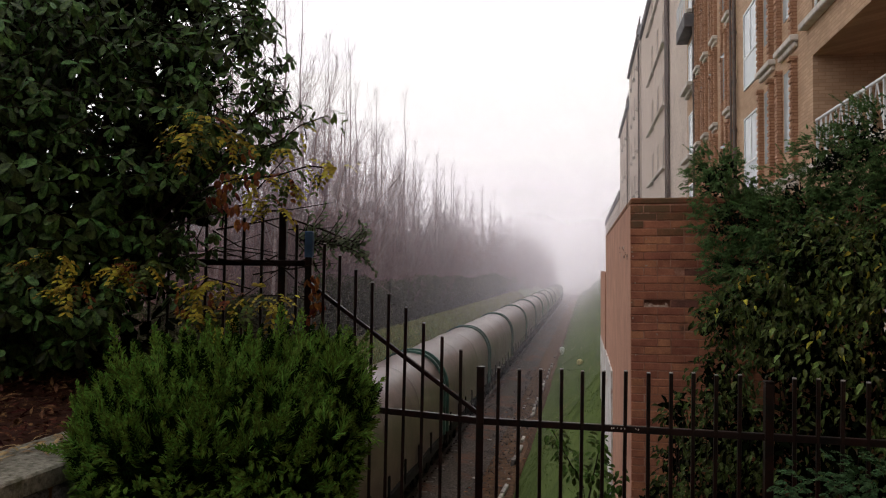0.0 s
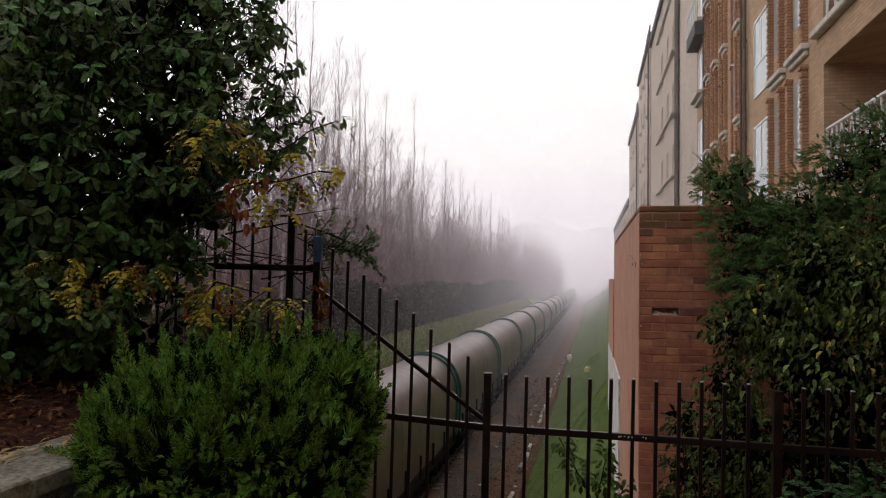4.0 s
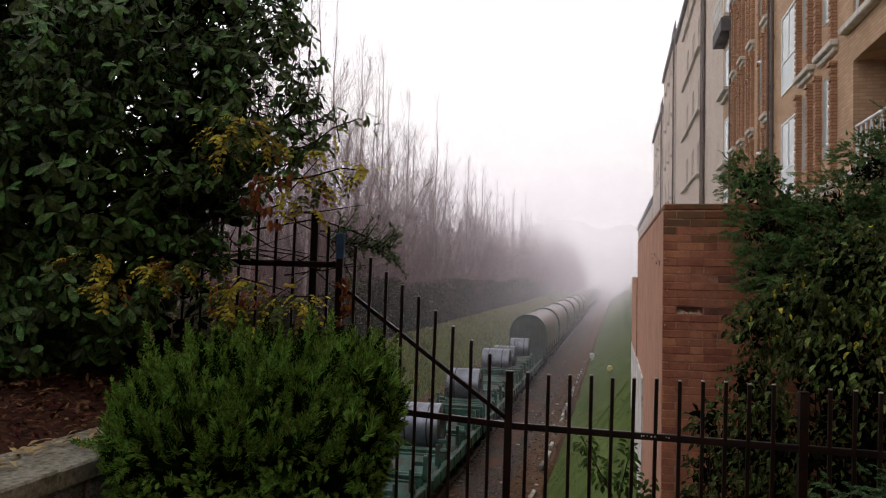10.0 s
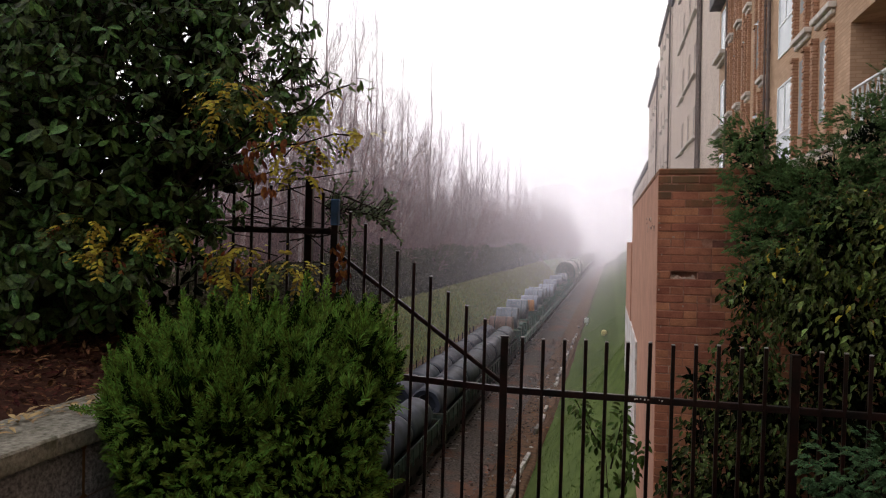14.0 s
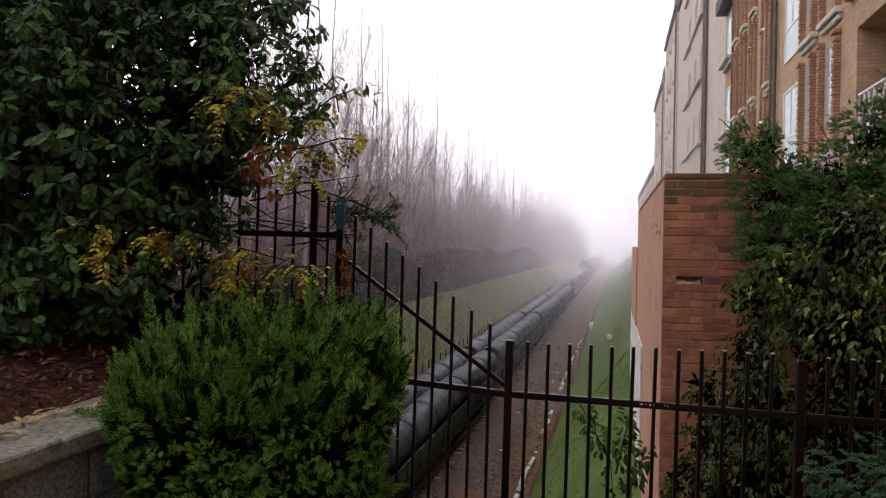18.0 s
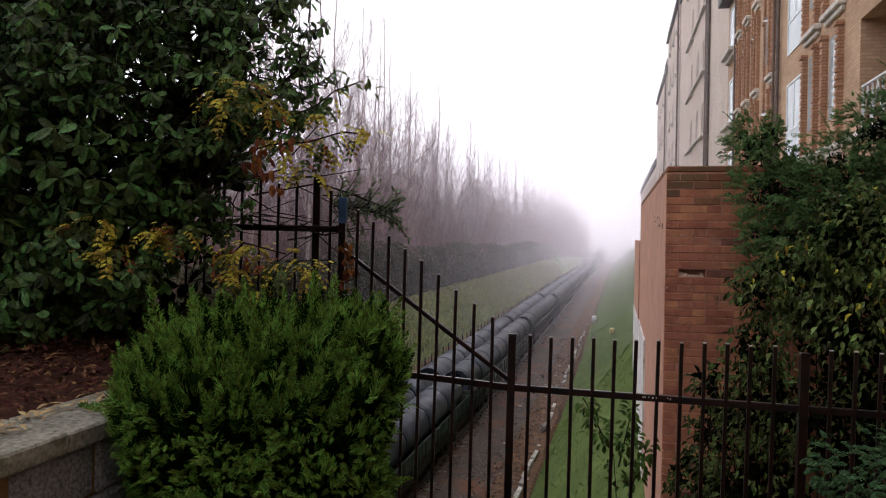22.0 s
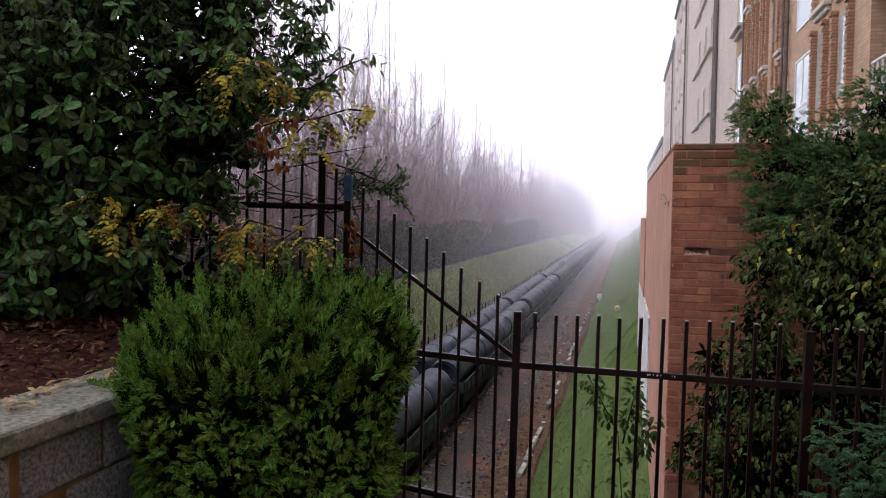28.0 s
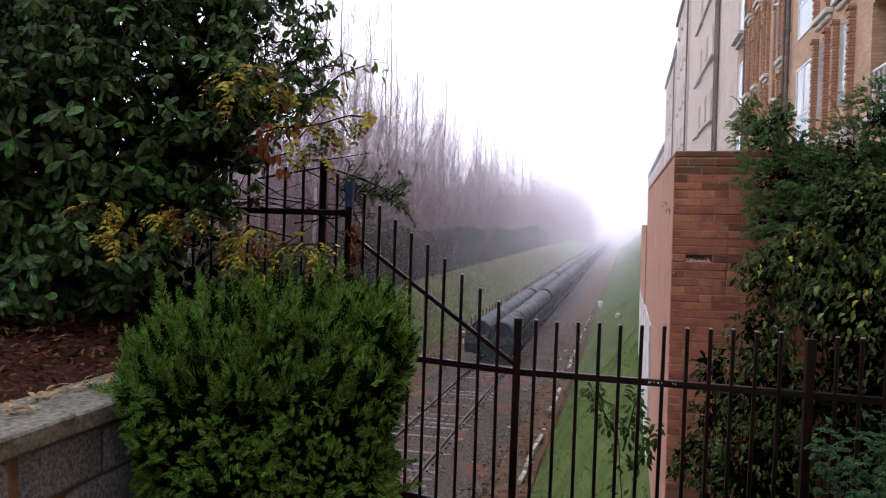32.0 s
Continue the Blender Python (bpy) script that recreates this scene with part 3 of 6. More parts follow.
def cradle_wagon(wheel):
    """A low green wagon with cross cradles for steel coils, 12.5 m long."""
    root = thing("coil_wagon", "low green flat wagon with coil cradles", "railway wagon", "wagons of the train")
    L = 6.25
    m = Mesh()
    for s in (-1, 1):
        m.soft(s * 1.22 - 0.10, s * 1.22 + 0.10, -L, L, 0.80, 1.20, 0.03)
        for k in range(13):
            y = -6.0 + k * 1.0
            m.soft(s * 1.33 - 0.03, s * 1.33 + 0.03, y - 0.04, y + 0.04, 0.82, 1.18, 0.01)
    m.soft(-1.3, 1.3, -L, -L + 0.25, 0.75, 1.25, 0.03)
    m.soft(-1.3, 1.3, L - 0.25, L, 0.75, 1.25, 0.03)
    m.soft(-1.2, 1.2, -L + 0.1, L - 0.1, 1.0, 1.1, 0.02)
    part("frame", m, M_WAGON, root)
    for k in range(4):
        y = -4.7 + k * 3.13
        m = Mesh()
        for d in (-1, 1):
            mm = pose(0, y + d * 0.75, 1.25, d * 28, 0, 0)
            m.soft(-1.2, 1.2, -0.55, 0.55, -0.05, 0.05, 0.015, mm)
            m.soft(-1.2, 1.2, y + d * 1.15 - 0.06, y + d * 1.15 + 0.06, 1.05, 1.55, 0.02)
        part("cradle", m, M_WAGON, root)
    for k in range(8):
        y = -5.4 + k * 1.54
        for s in (-1, 1):
            m = Mesh()
            m.soft(s * 1.16 - 0.06, s * 1.16 + 0.06, y - 0.07, y + 0.07, 1.1, 1.95, 0.02)
            m.soft(s * 0.98 - 0.16, s * 0.98 + 0.16, y - 0.05, y + 0.05, 1.65, 1.78, 0.02)
            part("stanchion", m, M_WAGON, root)
    for y in (-L + 0.1, L - 0.1):
        m = Mesh()
        m.soft(-1.25, 1.25, y - 0.05, y + 0.05, 1.2, 1.85, 0.02)
        part("end_board", m, M_WAGON, root)
    bogie(root, -4.2, wheel)
    bogie(root, 4.2, wheel)
    buffers(root, -L, -1)
    buffers(root, L, 1)
    return root


def steel_coil(r, w, state=0):
    """A coil of strip steel with its axis across the track."""
    label = ("bright grey coil of strip steel with dark straps", "orange rusted coil of strip steel", "dull brown rusted coil of strip steel")[state]
    root = thing("steel_coil", label, "steel coil", "coils on the wagons")
    skin = (M_COIL, M_COILRUST, M_COILBROWN)[state]
    h = w / 2
    m = Mesh()
    m.lathe([(r - 0.02, -h), (r, -h + 0.02), (r, h - 0.02), (r - 0.02, h)], 40, "x")
    part("outer_wrap", m, skin, root, smooth=True)
    m = Mesh()
    for s in (-1, 1):
        prof = [(r - 0.02, s * h)]
        k = 12
        for i in range(k):
            rr = r - 0.02 - (r - 0.34) * (i + 1) / k
            prof += [(rr + 0.02, s * (h - 0.018 * (i % 2)))]
        prof += [(0.31, s * (h - 0.03)), (0.31, 0)]
        m.lathe(prof, 40, "x")
    part("coil_edge", m, skin if state else M_COILEND, root, smooth=True)
    for x in (-h * 0.5, h * 0.5):
        m = Mesh()
        m.lathe([(r, x - 0.025), (r + 0.008, x - 0.025), (r + 0.008, x + 0.025), (r, x + 0.025)], 40, "x")
        part("strap", m, M_STRAP, root, smooth=True)
    return root


def flat_wagon(wheel):
    """A long flat wagon with low sides, 20.2 m long."""
    root = thing("flat_wagon", "dark flat wagon with low sides, loaded with wire coils", "railway wagon", "wagons of the train")
    L = 10.1
    m = Mesh()
    for s in (-1, 1):
        m.soft(s * 1.15 - 0.1, s * 1.15 + 0.1, -L, L, 0.68, 1.05, 0.03)
    m.soft(-1.28, 1.28, -L, L, 1.02, 1.14, 0.02)
    m.soft(-1.28, 1.28, -L, -L + 0.22, 0.66, 1.14, 0.03)
    m.soft(-1.28, 1.28, L - 0.22, L, 0.66, 1.14, 0.03)
    part("underframe", m, M_UNDER, root)
    for s in (-1, 1):
        for k in range(9):
            y0 = -L + 0.1 + k * 2.21
            m = Mesh()
            m.soft(s * 1.27 - 0.025, s * 1.27 + 0.025, y0, y0 + 2.12, 1.12, 1.52, 0.012)
            for j in range(3):
                m.soft(s * 1.31 - 0.02, s * 1.31 + 0.02, y0 + 0.3 + j * 0.75 - 0.04, y0 + 0.3 + j * 0.75 + 0.04, 1.0, 1.48, 0.01)
            part("side_board", m, M_SIDE, root)
    for k in range(18):
        y = -L + 0.6 + k * 1.11
        m = Mesh()
        m.soft(-1.31, -1.27, y - 0.03, y + 0.03, 1.0, 2.22, 0.008)
        part("stanchion", m, M_UNDER, root)
    for s in (-1, 1):
        m = Mesh()
        m.soft(-1.27, 1.27, s * (L - 0.05) - 0.03, s * (L - 0.05) + 0.03, 1.14, 1.5, 0.015)
        for x in (-0.9, -0.3, 0.3, 0.9):
            m.soft(x - 0.05, x + 0.05, s * (L - 0.02) - 0.05, s * (L - 0.02) + 0.05, 1.0, 1.5, 0.015)
        part("end_board", m, M_SIDE, root)
    bogie(root, -7.2, wheel)
    bogie(root, 7.2, wheel)
    buffers(root, -L, -1)
    buffers(root, L, 1)
    return root


M_SIDE = material("side_board_paint", (0.030, 0.052, 0.044), (0.014, 0.017, 0.015), scale=3, fine=25, rough=0.8, spec=0.2, stain=(0.04, 0.026, 0.02), stain_scale=1.5, stain_at=0.55)


def wire_coil_mesh(seed, length, r):
    """A coil of rod wire with its axis along the wagon: bulging, strapped, uneven."""
    rnd = random.Random(seed)
    m = Mesh()
    n, rows = 26, 18
    h = length / 2
    ties = [0.2, 0.5, 0.8]
    for j in range(rows + 1):
        k = j / rows
        y = -h + length * k
        end = min(k, 1 - k) * rows
        rr = r * (0.90 if end == 0 else 0.985 if end <= 1 else 1.0)
        rr -= sum(0.008 * math.exp(-((k - t) / 0.035) ** 2) for t in ties)
        for i in range(n):
            a = 2 * math.pi * i / n
            q = rr * (1 + 0.035 * noise.noise((math.cos(a) * 1.2 + seed, math.sin(a) * 1.2, y * 0.8)) + 0.008 * noise.noise((math.cos(a) * 5 + seed, math.sin(a) * 5, y * 5)))
            m.v.append((q * math.cos(a), y + rnd.uniform(-0.004, 0.004), q * math.sin(a) * 0.97))
    m.f = [(j * n + i, (j + 1) * n + i, (j + 1) * n + (i + 1) % n, j * n + (i + 1) % n) for j in range(rows) for i in range(n)]
    for s, j in ((-1, 0), (1, rows)):
        base = len(m.v)
        for rr, d in ((0.62, 0.05), (0.55, 0.30)):
            m.v += [(rr * r * math.cos(2 * math.pi * i / n), s * (h - d), rr * r * math.sin(2 * math.pi * i / n)) for i in range(n)]
        for i in range(n):
            q = (i + 1) % n
            m.f.append((j * n + i, j * n + q, base + q, base + i))
            m.f.append((base + i, base + q, base + n + q, base + n + i))
        m.f.append(tuple(base + n + i for i in range(n)))
    return m.data("wire_coil", M_TUBE, True)


def locomotive(wheel):
    """The engine at the head of the train."""
    root = thing("locomotive", "dark diesel locomotive with white slanted panels", "locomotive", "wagons of the train")
    L = 9.3
    m = Mesh()
    m.soft(-1.35, 1.35, -L, L, 0.9, 1.35, 0.05)
    part("underframe", m, M_UNDER, root)
    m = Mesh()
    prof = [(-1.42, 1.35), (-1.42, 3.1), (-1.2, 3.75), (-0.7, 4.15), (0.7, 4.15), (1.2, 3.75), (1.42, 3.1), (1.42, 1.35)]
    for y, k in ((-L, 0.9), (-L + 0.5, 1.0), (L - 0.5, 1.0), (L, 0.9)):
        m.v += [(x * k, y, 1.35 + (z - 1.35) * k) for x, z in prof]
    n = len(prof)
    m.f = [(j * n + i + 1, j * n + i, (j + 1) * n + i, (j + 1) * n + i + 1) for j in range(3) for i in range(n - 1)] + [tuple(range(n)), tuple(range(3 * n, 4 * n))[::-1]]
    part("body", m, M_HOODEND, root)
    for s in (-1, 1):
        for k in range(4):
            y = -8.0 + 2.2 * k
            m = Mesh()
            m.soft(s * 1.44 - 0.03, s * 1.44 + 0.03, y, y + 0.9, 2.3, 3.05, 0.02, pose(0, 0, 0))
            part("panel", m, M_WHITE, root)
        m = Mesh()
        m.soft(s * 1.30 - 0.04, s * 1.30 + 0.04, -8.2, 1.2, 3.2, 3.65, 0.03, pose(0, 0, 0))
        part("panel", m, M_WHITE, root)
        for k in range(4):
            m = Mesh()
            m.soft(s * 1.36 - 0.03, s * 1.36 + 0.03, -7.6 + 2.2 * k, -6.6 + 2.2 * k, 3.25, 3.6, 0.02)
            part("grille", m, M_UNDER, root)
    m = Mesh()
    m.soft(-0.7, 0.7, -7.5, -3.5, 4.1, 4.4, 0.08)
    m.soft(-0.5, 0.5, 0.5, 4.5, 4.1, 4.35, 0.08)
    part("roof_vent", m, M_UNDER, root)
    bogie(root, -5.8, wheel)
    bogie(root, 5.8, wheel)
    buffers(root, -L, -1)
    buffers(root, L, 1)
    return root


def build_train():
    wheel = wheelset_mesh()
    # long flat wagons with two rows of wire coils
    flat = flat_wagon(wheel)
    pitch = 20.9
    coils = [wire_coil_mesh(k, 2.36, 0.555) for k in range(6)]
    rnd = random.Random(11)
    for w in range(12):
        s = 10.1 + 0.3 + w * pitch
        ob = flat if w == 0 else copy_thing(flat, Matrix())
        on_train(ob, s)
        for side in (-1, 1):
            for k in range(8):
                y = s - 8.75 + k * 2.46 + (1.0 if side < 0 else 0.0) * 0.35
                c = part("wire_coil", coils[rnd.randrange(6)], None)
                tagged(c, "dark blue-grey bundled coil of rod wire", "wire coil", "wire coils on the flat wagons")
                on_train(c, y + rnd.uniform(-0.05, 0.05), side * (0.57 + rnd.uniform(-0.02, 0.02)), 1.14 + 0.555 + rnd.uniform(-0.01, 0.04), rnd.uniform(-1.2, 1.2))
    for x, mat, lab in ((-1.36, M_RED, "faded red tail lamp on a bracket"), (1.34, M_SILL, "white tail disc on a bracket")):
        lamp = thing("tail_lamp", lab, "signal lamp", "lamps on the last wagon")
        m = Mesh()
        m.soft(-0.09, 0.09, -0.05, 0.05, 0.0, 0.30, 0.03)
        m.lathe([(0, -0.07), (0.07, -0.07), (0.085, -0.05), (0.085, 0.0)], 14, "y", (0, 0, 0.19))
        part("lamp_box", m, mat, lamp)
        m = Mesh()
        m.soft(-0.02, 0.02, -0.03, 0.03, -0.25, 0.02, 0.006)
        m.soft(-0.06, 0.06, -0.03, 0.03, 0.30, 0.36, 0.015)
        part("bracket", m, M_WHITE, lamp, "pale bracket and cap")
        on_train(lamp, 0.36, x, 1.35)
    # flat green wagons with single coils across
    cradle = cradle_wagon(wheel)
    start = 12 * pitch + 0.4
    for w in range(5):
        ob = cradle if w == 0 else copy_thing(cradle, Matrix())
        on_train(ob, start + 6.3 + w * 13.1)
    # place along the train, place across, radius, width, state
    for at, x, r, wd, state in ((314.6, -0.20, 0.70, 1.30, 0), (308.3, -0.40, 0.70, 1.35, 0), (304.9, -0.40, 0.76, 1.60, 0), (295.2, -0.40, 0.74, 1.50, 0), (285.3, 0.0, 0.74, 1.50, 0), (279.0, -0.32, 0.76, 1.60, 0),
                                (275.3, -0.30, 0.78, 1.60, 0), (269.0, -0.05, 0.70, 1.35, 0), (265.9, 0.0, 0.64, 1.20, 1), (262.2, -0.25, 0.78, 1.50, 0), (256.1, -0.15, 0.74, 1.40, 0), (252.9, -0.10, 0.60, 1.40, 2)):
        on_train(steel_coil(r, wd, state), at, x, 1.28 + r + 0.03)
    # hooded wagons
    hood = hood_wagon(wheel)
    start = 317.6
    for w in range(18):
        s = start + 6.5 + w * 13.2
        ob = hood if w == 0 else copy_thing(hood, Matrix())
        on_train(ob, s)
    front = start + 18 * 13.2
    on_train(locomotive(wheel), front + 9.6)


build_train()


def motions():
    for ob, s, x, z, turn in MOVING:
        walk(ob, [(t, pose(TRACK_X + x, TAIL_END + s + SPEED * (t - 32.0), RAIL_Z + z, 0, 0, turn)) for t in (0.0, 32.0)])


ground()
track_bed()
loose_ballast()
railway()
drain_kerb()
bridge()


# ---- fog hanging in the cutting ----
def mist():
    depth = 0.0
    for k in range(21):
        y = 31 * 1.122 ** k
        now = ((y - 20) / 190) ** 1.5
        d, depth = 1 - math.exp(depth - now), now
        m = Mesh()
        xs = [-160 + 20 * i for i in range(16)]
        for x in xs:
            for z in (-8.5, 45):
                m.v.append((x, y, z))
        m.f = [(2 * i, 2 * i + 2, 2 * i + 3, 2 * i + 1) for i in range(len(xs) - 1)]
        ob = part("mist", m, mist_material("mist_density", d), smooth=True)
        tagged(ob, "thin bank of pale morning mist over the cutting", "mist", kind="stuff")
    # the fog's far white end, behind all that can be made out: a glowing sheet
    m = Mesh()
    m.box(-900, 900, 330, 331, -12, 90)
    glow = bpy.data.materials.new("fog_glow")
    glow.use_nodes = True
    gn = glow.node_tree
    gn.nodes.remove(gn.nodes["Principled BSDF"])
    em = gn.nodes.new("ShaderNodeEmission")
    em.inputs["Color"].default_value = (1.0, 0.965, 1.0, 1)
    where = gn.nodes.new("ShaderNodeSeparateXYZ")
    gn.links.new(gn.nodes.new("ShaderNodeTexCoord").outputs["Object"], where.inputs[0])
    # emission stands in for skylight in the fog, stronger with height
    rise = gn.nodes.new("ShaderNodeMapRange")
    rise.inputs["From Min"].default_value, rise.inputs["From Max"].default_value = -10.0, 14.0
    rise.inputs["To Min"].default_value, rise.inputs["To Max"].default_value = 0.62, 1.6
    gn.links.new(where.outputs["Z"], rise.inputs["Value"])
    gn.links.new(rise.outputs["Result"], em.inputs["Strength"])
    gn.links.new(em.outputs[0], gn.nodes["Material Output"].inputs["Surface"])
    tagged(part("backdrop", m, glow), "glowing white backdrop standing in for distant fog", "fog", kind="structure")


# ---- brick pier and long wall ----
PX, PY, PTOP = 0.457, 7.5, 0.70


def pier():
    root = thing("wall_east", "weathered red brick pier with a rendered side", "brick wall", kind="structure", at=pose(0, 0, 0, 0, 0, 0.29))
    m = Mesh()
    hx0, hx1, hz0, hz1 = PX + 0.125, PX + 0.365, -0.335, -0.266
    m.box(PX + 0.02, PX + 2.2, PY + 0.06, PY + 0.6, -6, PTOP - 0.06)
    m.box(PX + 0.02, PX + 2.2, PY + 0.002, PY + 0.06, -6, hz0)
    m.box(PX + 0.02, PX + 2.2, PY + 0.002, PY + 0.06, hz1, PTOP - 0.06)
    m.box(PX + 0.02, hx0, PY + 0.002, PY + 0.06, hz0, hz1)
    m.box(hx1, PX + 2.2, PY + 0.002, PY + 0.06, hz0, hz1)
    m.box(PX + 0.02, PX + 0.5, PY + 0.6, 15.0, -7, PTOP - 0.06)
    part("core", m, M_MORTAR, root)
    m = Mesh()
    m.box(PX, PX + 0.019, PY + 0.03, 15.02, -7, PTOP - 0.06)
    part("render_coat", m, M_RENDER, root, "smooth terracotta render")
    m = Mesh()
    m.box(PX - 0.026, PX + 0.0, 11.9, 18.5, -7, -1.5)
    part("whitewash", m, M_WHITEWASH, root, "peeling white paint at the foot of the wall")
    m = Mesh()
    m.soft(PX + 0.003, PX + 2.2, PY + 0.004, PY + 0.62, PTOP - 0.06, PTOP, 0.012)
    part("capping", m, M_BRICKTOP, root)
    m = Mesh()
    m.soft(PX - 0.004, PX + 0.52, PY + 0.63, 15.04, PTOP - 0.06, PTOP, 0.012)
    part("capping", m, M_BRICKTOP, root)
    m = Mesh()
    m.box(PX - 0.02, PX + 0.5, 15.03, 18.4, -7, 0.0)
    part("low_wall", m, M_RENDER, root)
    # broken brick: rubble left in its bed
    rs = random.Random(5)
    for k in range(9):
        m = Mesh()
        x, w, h = hx0 + 0.02 + 0.023 * k, rs.uniform(0.012, 0.03), rs.uniform(0.015, 0.045)
        c = Vector((x, PY + 0.03, hz0))
        m.add([c + Vector((-w, -0.025, 0)), c + Vector((w, -0.028, 0)), c + Vector((w * 0.7, 0.02, 0)), c + Vector((-w, 0.02, 0)), c + Vector((-w * 0.5, rs.uniform(-0.02, 0.01), h)), c + Vector((w * 0.4, rs.uniform(-0.02, 0.01), h * 0.8))],
              [(0, 1, 5, 4), (1, 2, 5), (2, 3, 4, 5), (3, 0, 4)])
        part("rubble", m, M_CHIP, root)
    # spalled corner and pale chips
    for k in range(26):
        m = Mesh()
        w, h = rs.uniform(0.006, 0.022), rs.uniform(0.008, 0.03)
        if k < 14:
            yy = 8.0 + 2.0 * rs.random()
            m.soft(PX - 0.003, PX + 0.004, yy - w * 5, yy + w * 5, 0, h, 0.001)
            m.v = [(p[0], p[1], p[2] + 0.12 + 0.18 * (k % 7) / 7) for p in m.v]
        else:
            x = PX + rs.choice((0.0, 0.0, 0.1, 0.2, 0.35)) + rs.uniform(0.0, 0.05)
            m.soft(x, x + w, PY - 0.009, PY + 0.002, 0, h * 0.6, 0.001)
            m.v = [(p[0], p[1], p[2] + (0.3, 0.22, 0.14, 0.05, -0.12, -0.3, -0.45, -0.6, -0.8, 0.4, 0.18, 0.1)[k - 14]) for p in m.v]
        part("chip", m, M_CHIPDARK if k < 14 and k % 3 else M_CHIP, root)
    # bricks of the face, laid in courses
    b = Mesh()
    b.soft(0, 0.238, 0, 0.05, 0, 0.066, 0.004)
    full = b.data("brick", M_BRICK)
    b = Mesh()
    b.soft(0, 0.114, 0, 0.05, 0, 0.066, 0.004)
    half = b.data("brick", M_BRICK)
    moss_full, moss_half = full.copy(), half.copy()
    for me in (moss_full, moss_half):
        me.materials[0] = M_BRICKTOP
    dark_full = full.copy()
    dark_full.materials[0] = M_BRICKDARK
    rnd = random.Random(21)
    course = 0.0745
    for k in range(42):
        z = PTOP - 0.065 - (k + 1) * course
        x = PX + 0.004
        odd = (k + 1) % 2
        first = True
        while x < PX + 1.35:
            use_half = first and odd or not first and k != 12 and rnd.random() < 0.35
            first = False
            wdt = 0.114 if use_half else 0.236
            lost = k == 12 and 0.1 < x - PX < 0.2
            if not lost:
                ob = part("brick", (moss_half if use_half else moss_full) if k + rnd.random() * 2 < 3.2 else half if use_half else dark_full if (k in (7, 8) and rnd.random() < 0.5) or rnd.random() < 0.03 else full, None, root)
                ob.matrix_basis = pose(x, PY - 0.003 + rnd.uniform(-0.004, 0.004), z, rnd.uniform(-0.6, 0.6), rnd.uniform(-0.3, 0.3), rnd.uniform(-0.5, 0.5))
            x += wdt + 0.009
M_BRICKTOP = material("mossy_brick", (0.30, 0.125, 0.072), (0.15, 0.095, 0.05), scale=5, fine=50, rough=0.95, bump=0.4, spec=0.2, obj=0.1, stain=(0.17, 0.105, 0.062), stain_scale=3.5, stain_at=0.52, coord="World")
M_BRICKDARK = material("burnt_brick", (0.27, 0.115, 0.085), (0.15, 0.07, 0.055), scale=9, fine=60, rough=0.95, bump=0.4, spec=0.2, coord="World")


M_CHIP = material("pale_chip", (0.55, 0.42, 0.34), (0.36, 0.24, 0.18), scale=30, rough=0.95)
M_CHIPDARK = material("dark_chip", (0.16, 0.085, 0.06), (0.08, 0.045, 0.035), scale=30, rough=0.95)


def back_wall():
    """Unseen plain walls behind the camera, added to keep sky light off what faces it."""
    for nm, x0, x1, y0, y1 in (("wall_south", -24, 24, -10.5, -10), ("wall_southwest", -24.5, -24, -10.5, -1)):
        m = Mesh()
        m.box(x0, x1, y0, y1, -1.62, 7.5)
        tagged(part(nm, m, M_BACK), "unseen dark wall added to block sky light", "wall", kind="structure")


M_BACK = material("light_stop_dark", (0.09, 0.08, 0.07), (0.05, 0.045, 0.04), scale=1.5, fine=20, rough=0.95)


# ---- iron fence ----
def fence_line():
    """Corner points of the fence, left to right: x, y."""
    return [(-3.6, 5.45), (-2.20, 5.72), (-0.675, 5.22), (1.16, 5.08), (3.2, 4.95)]


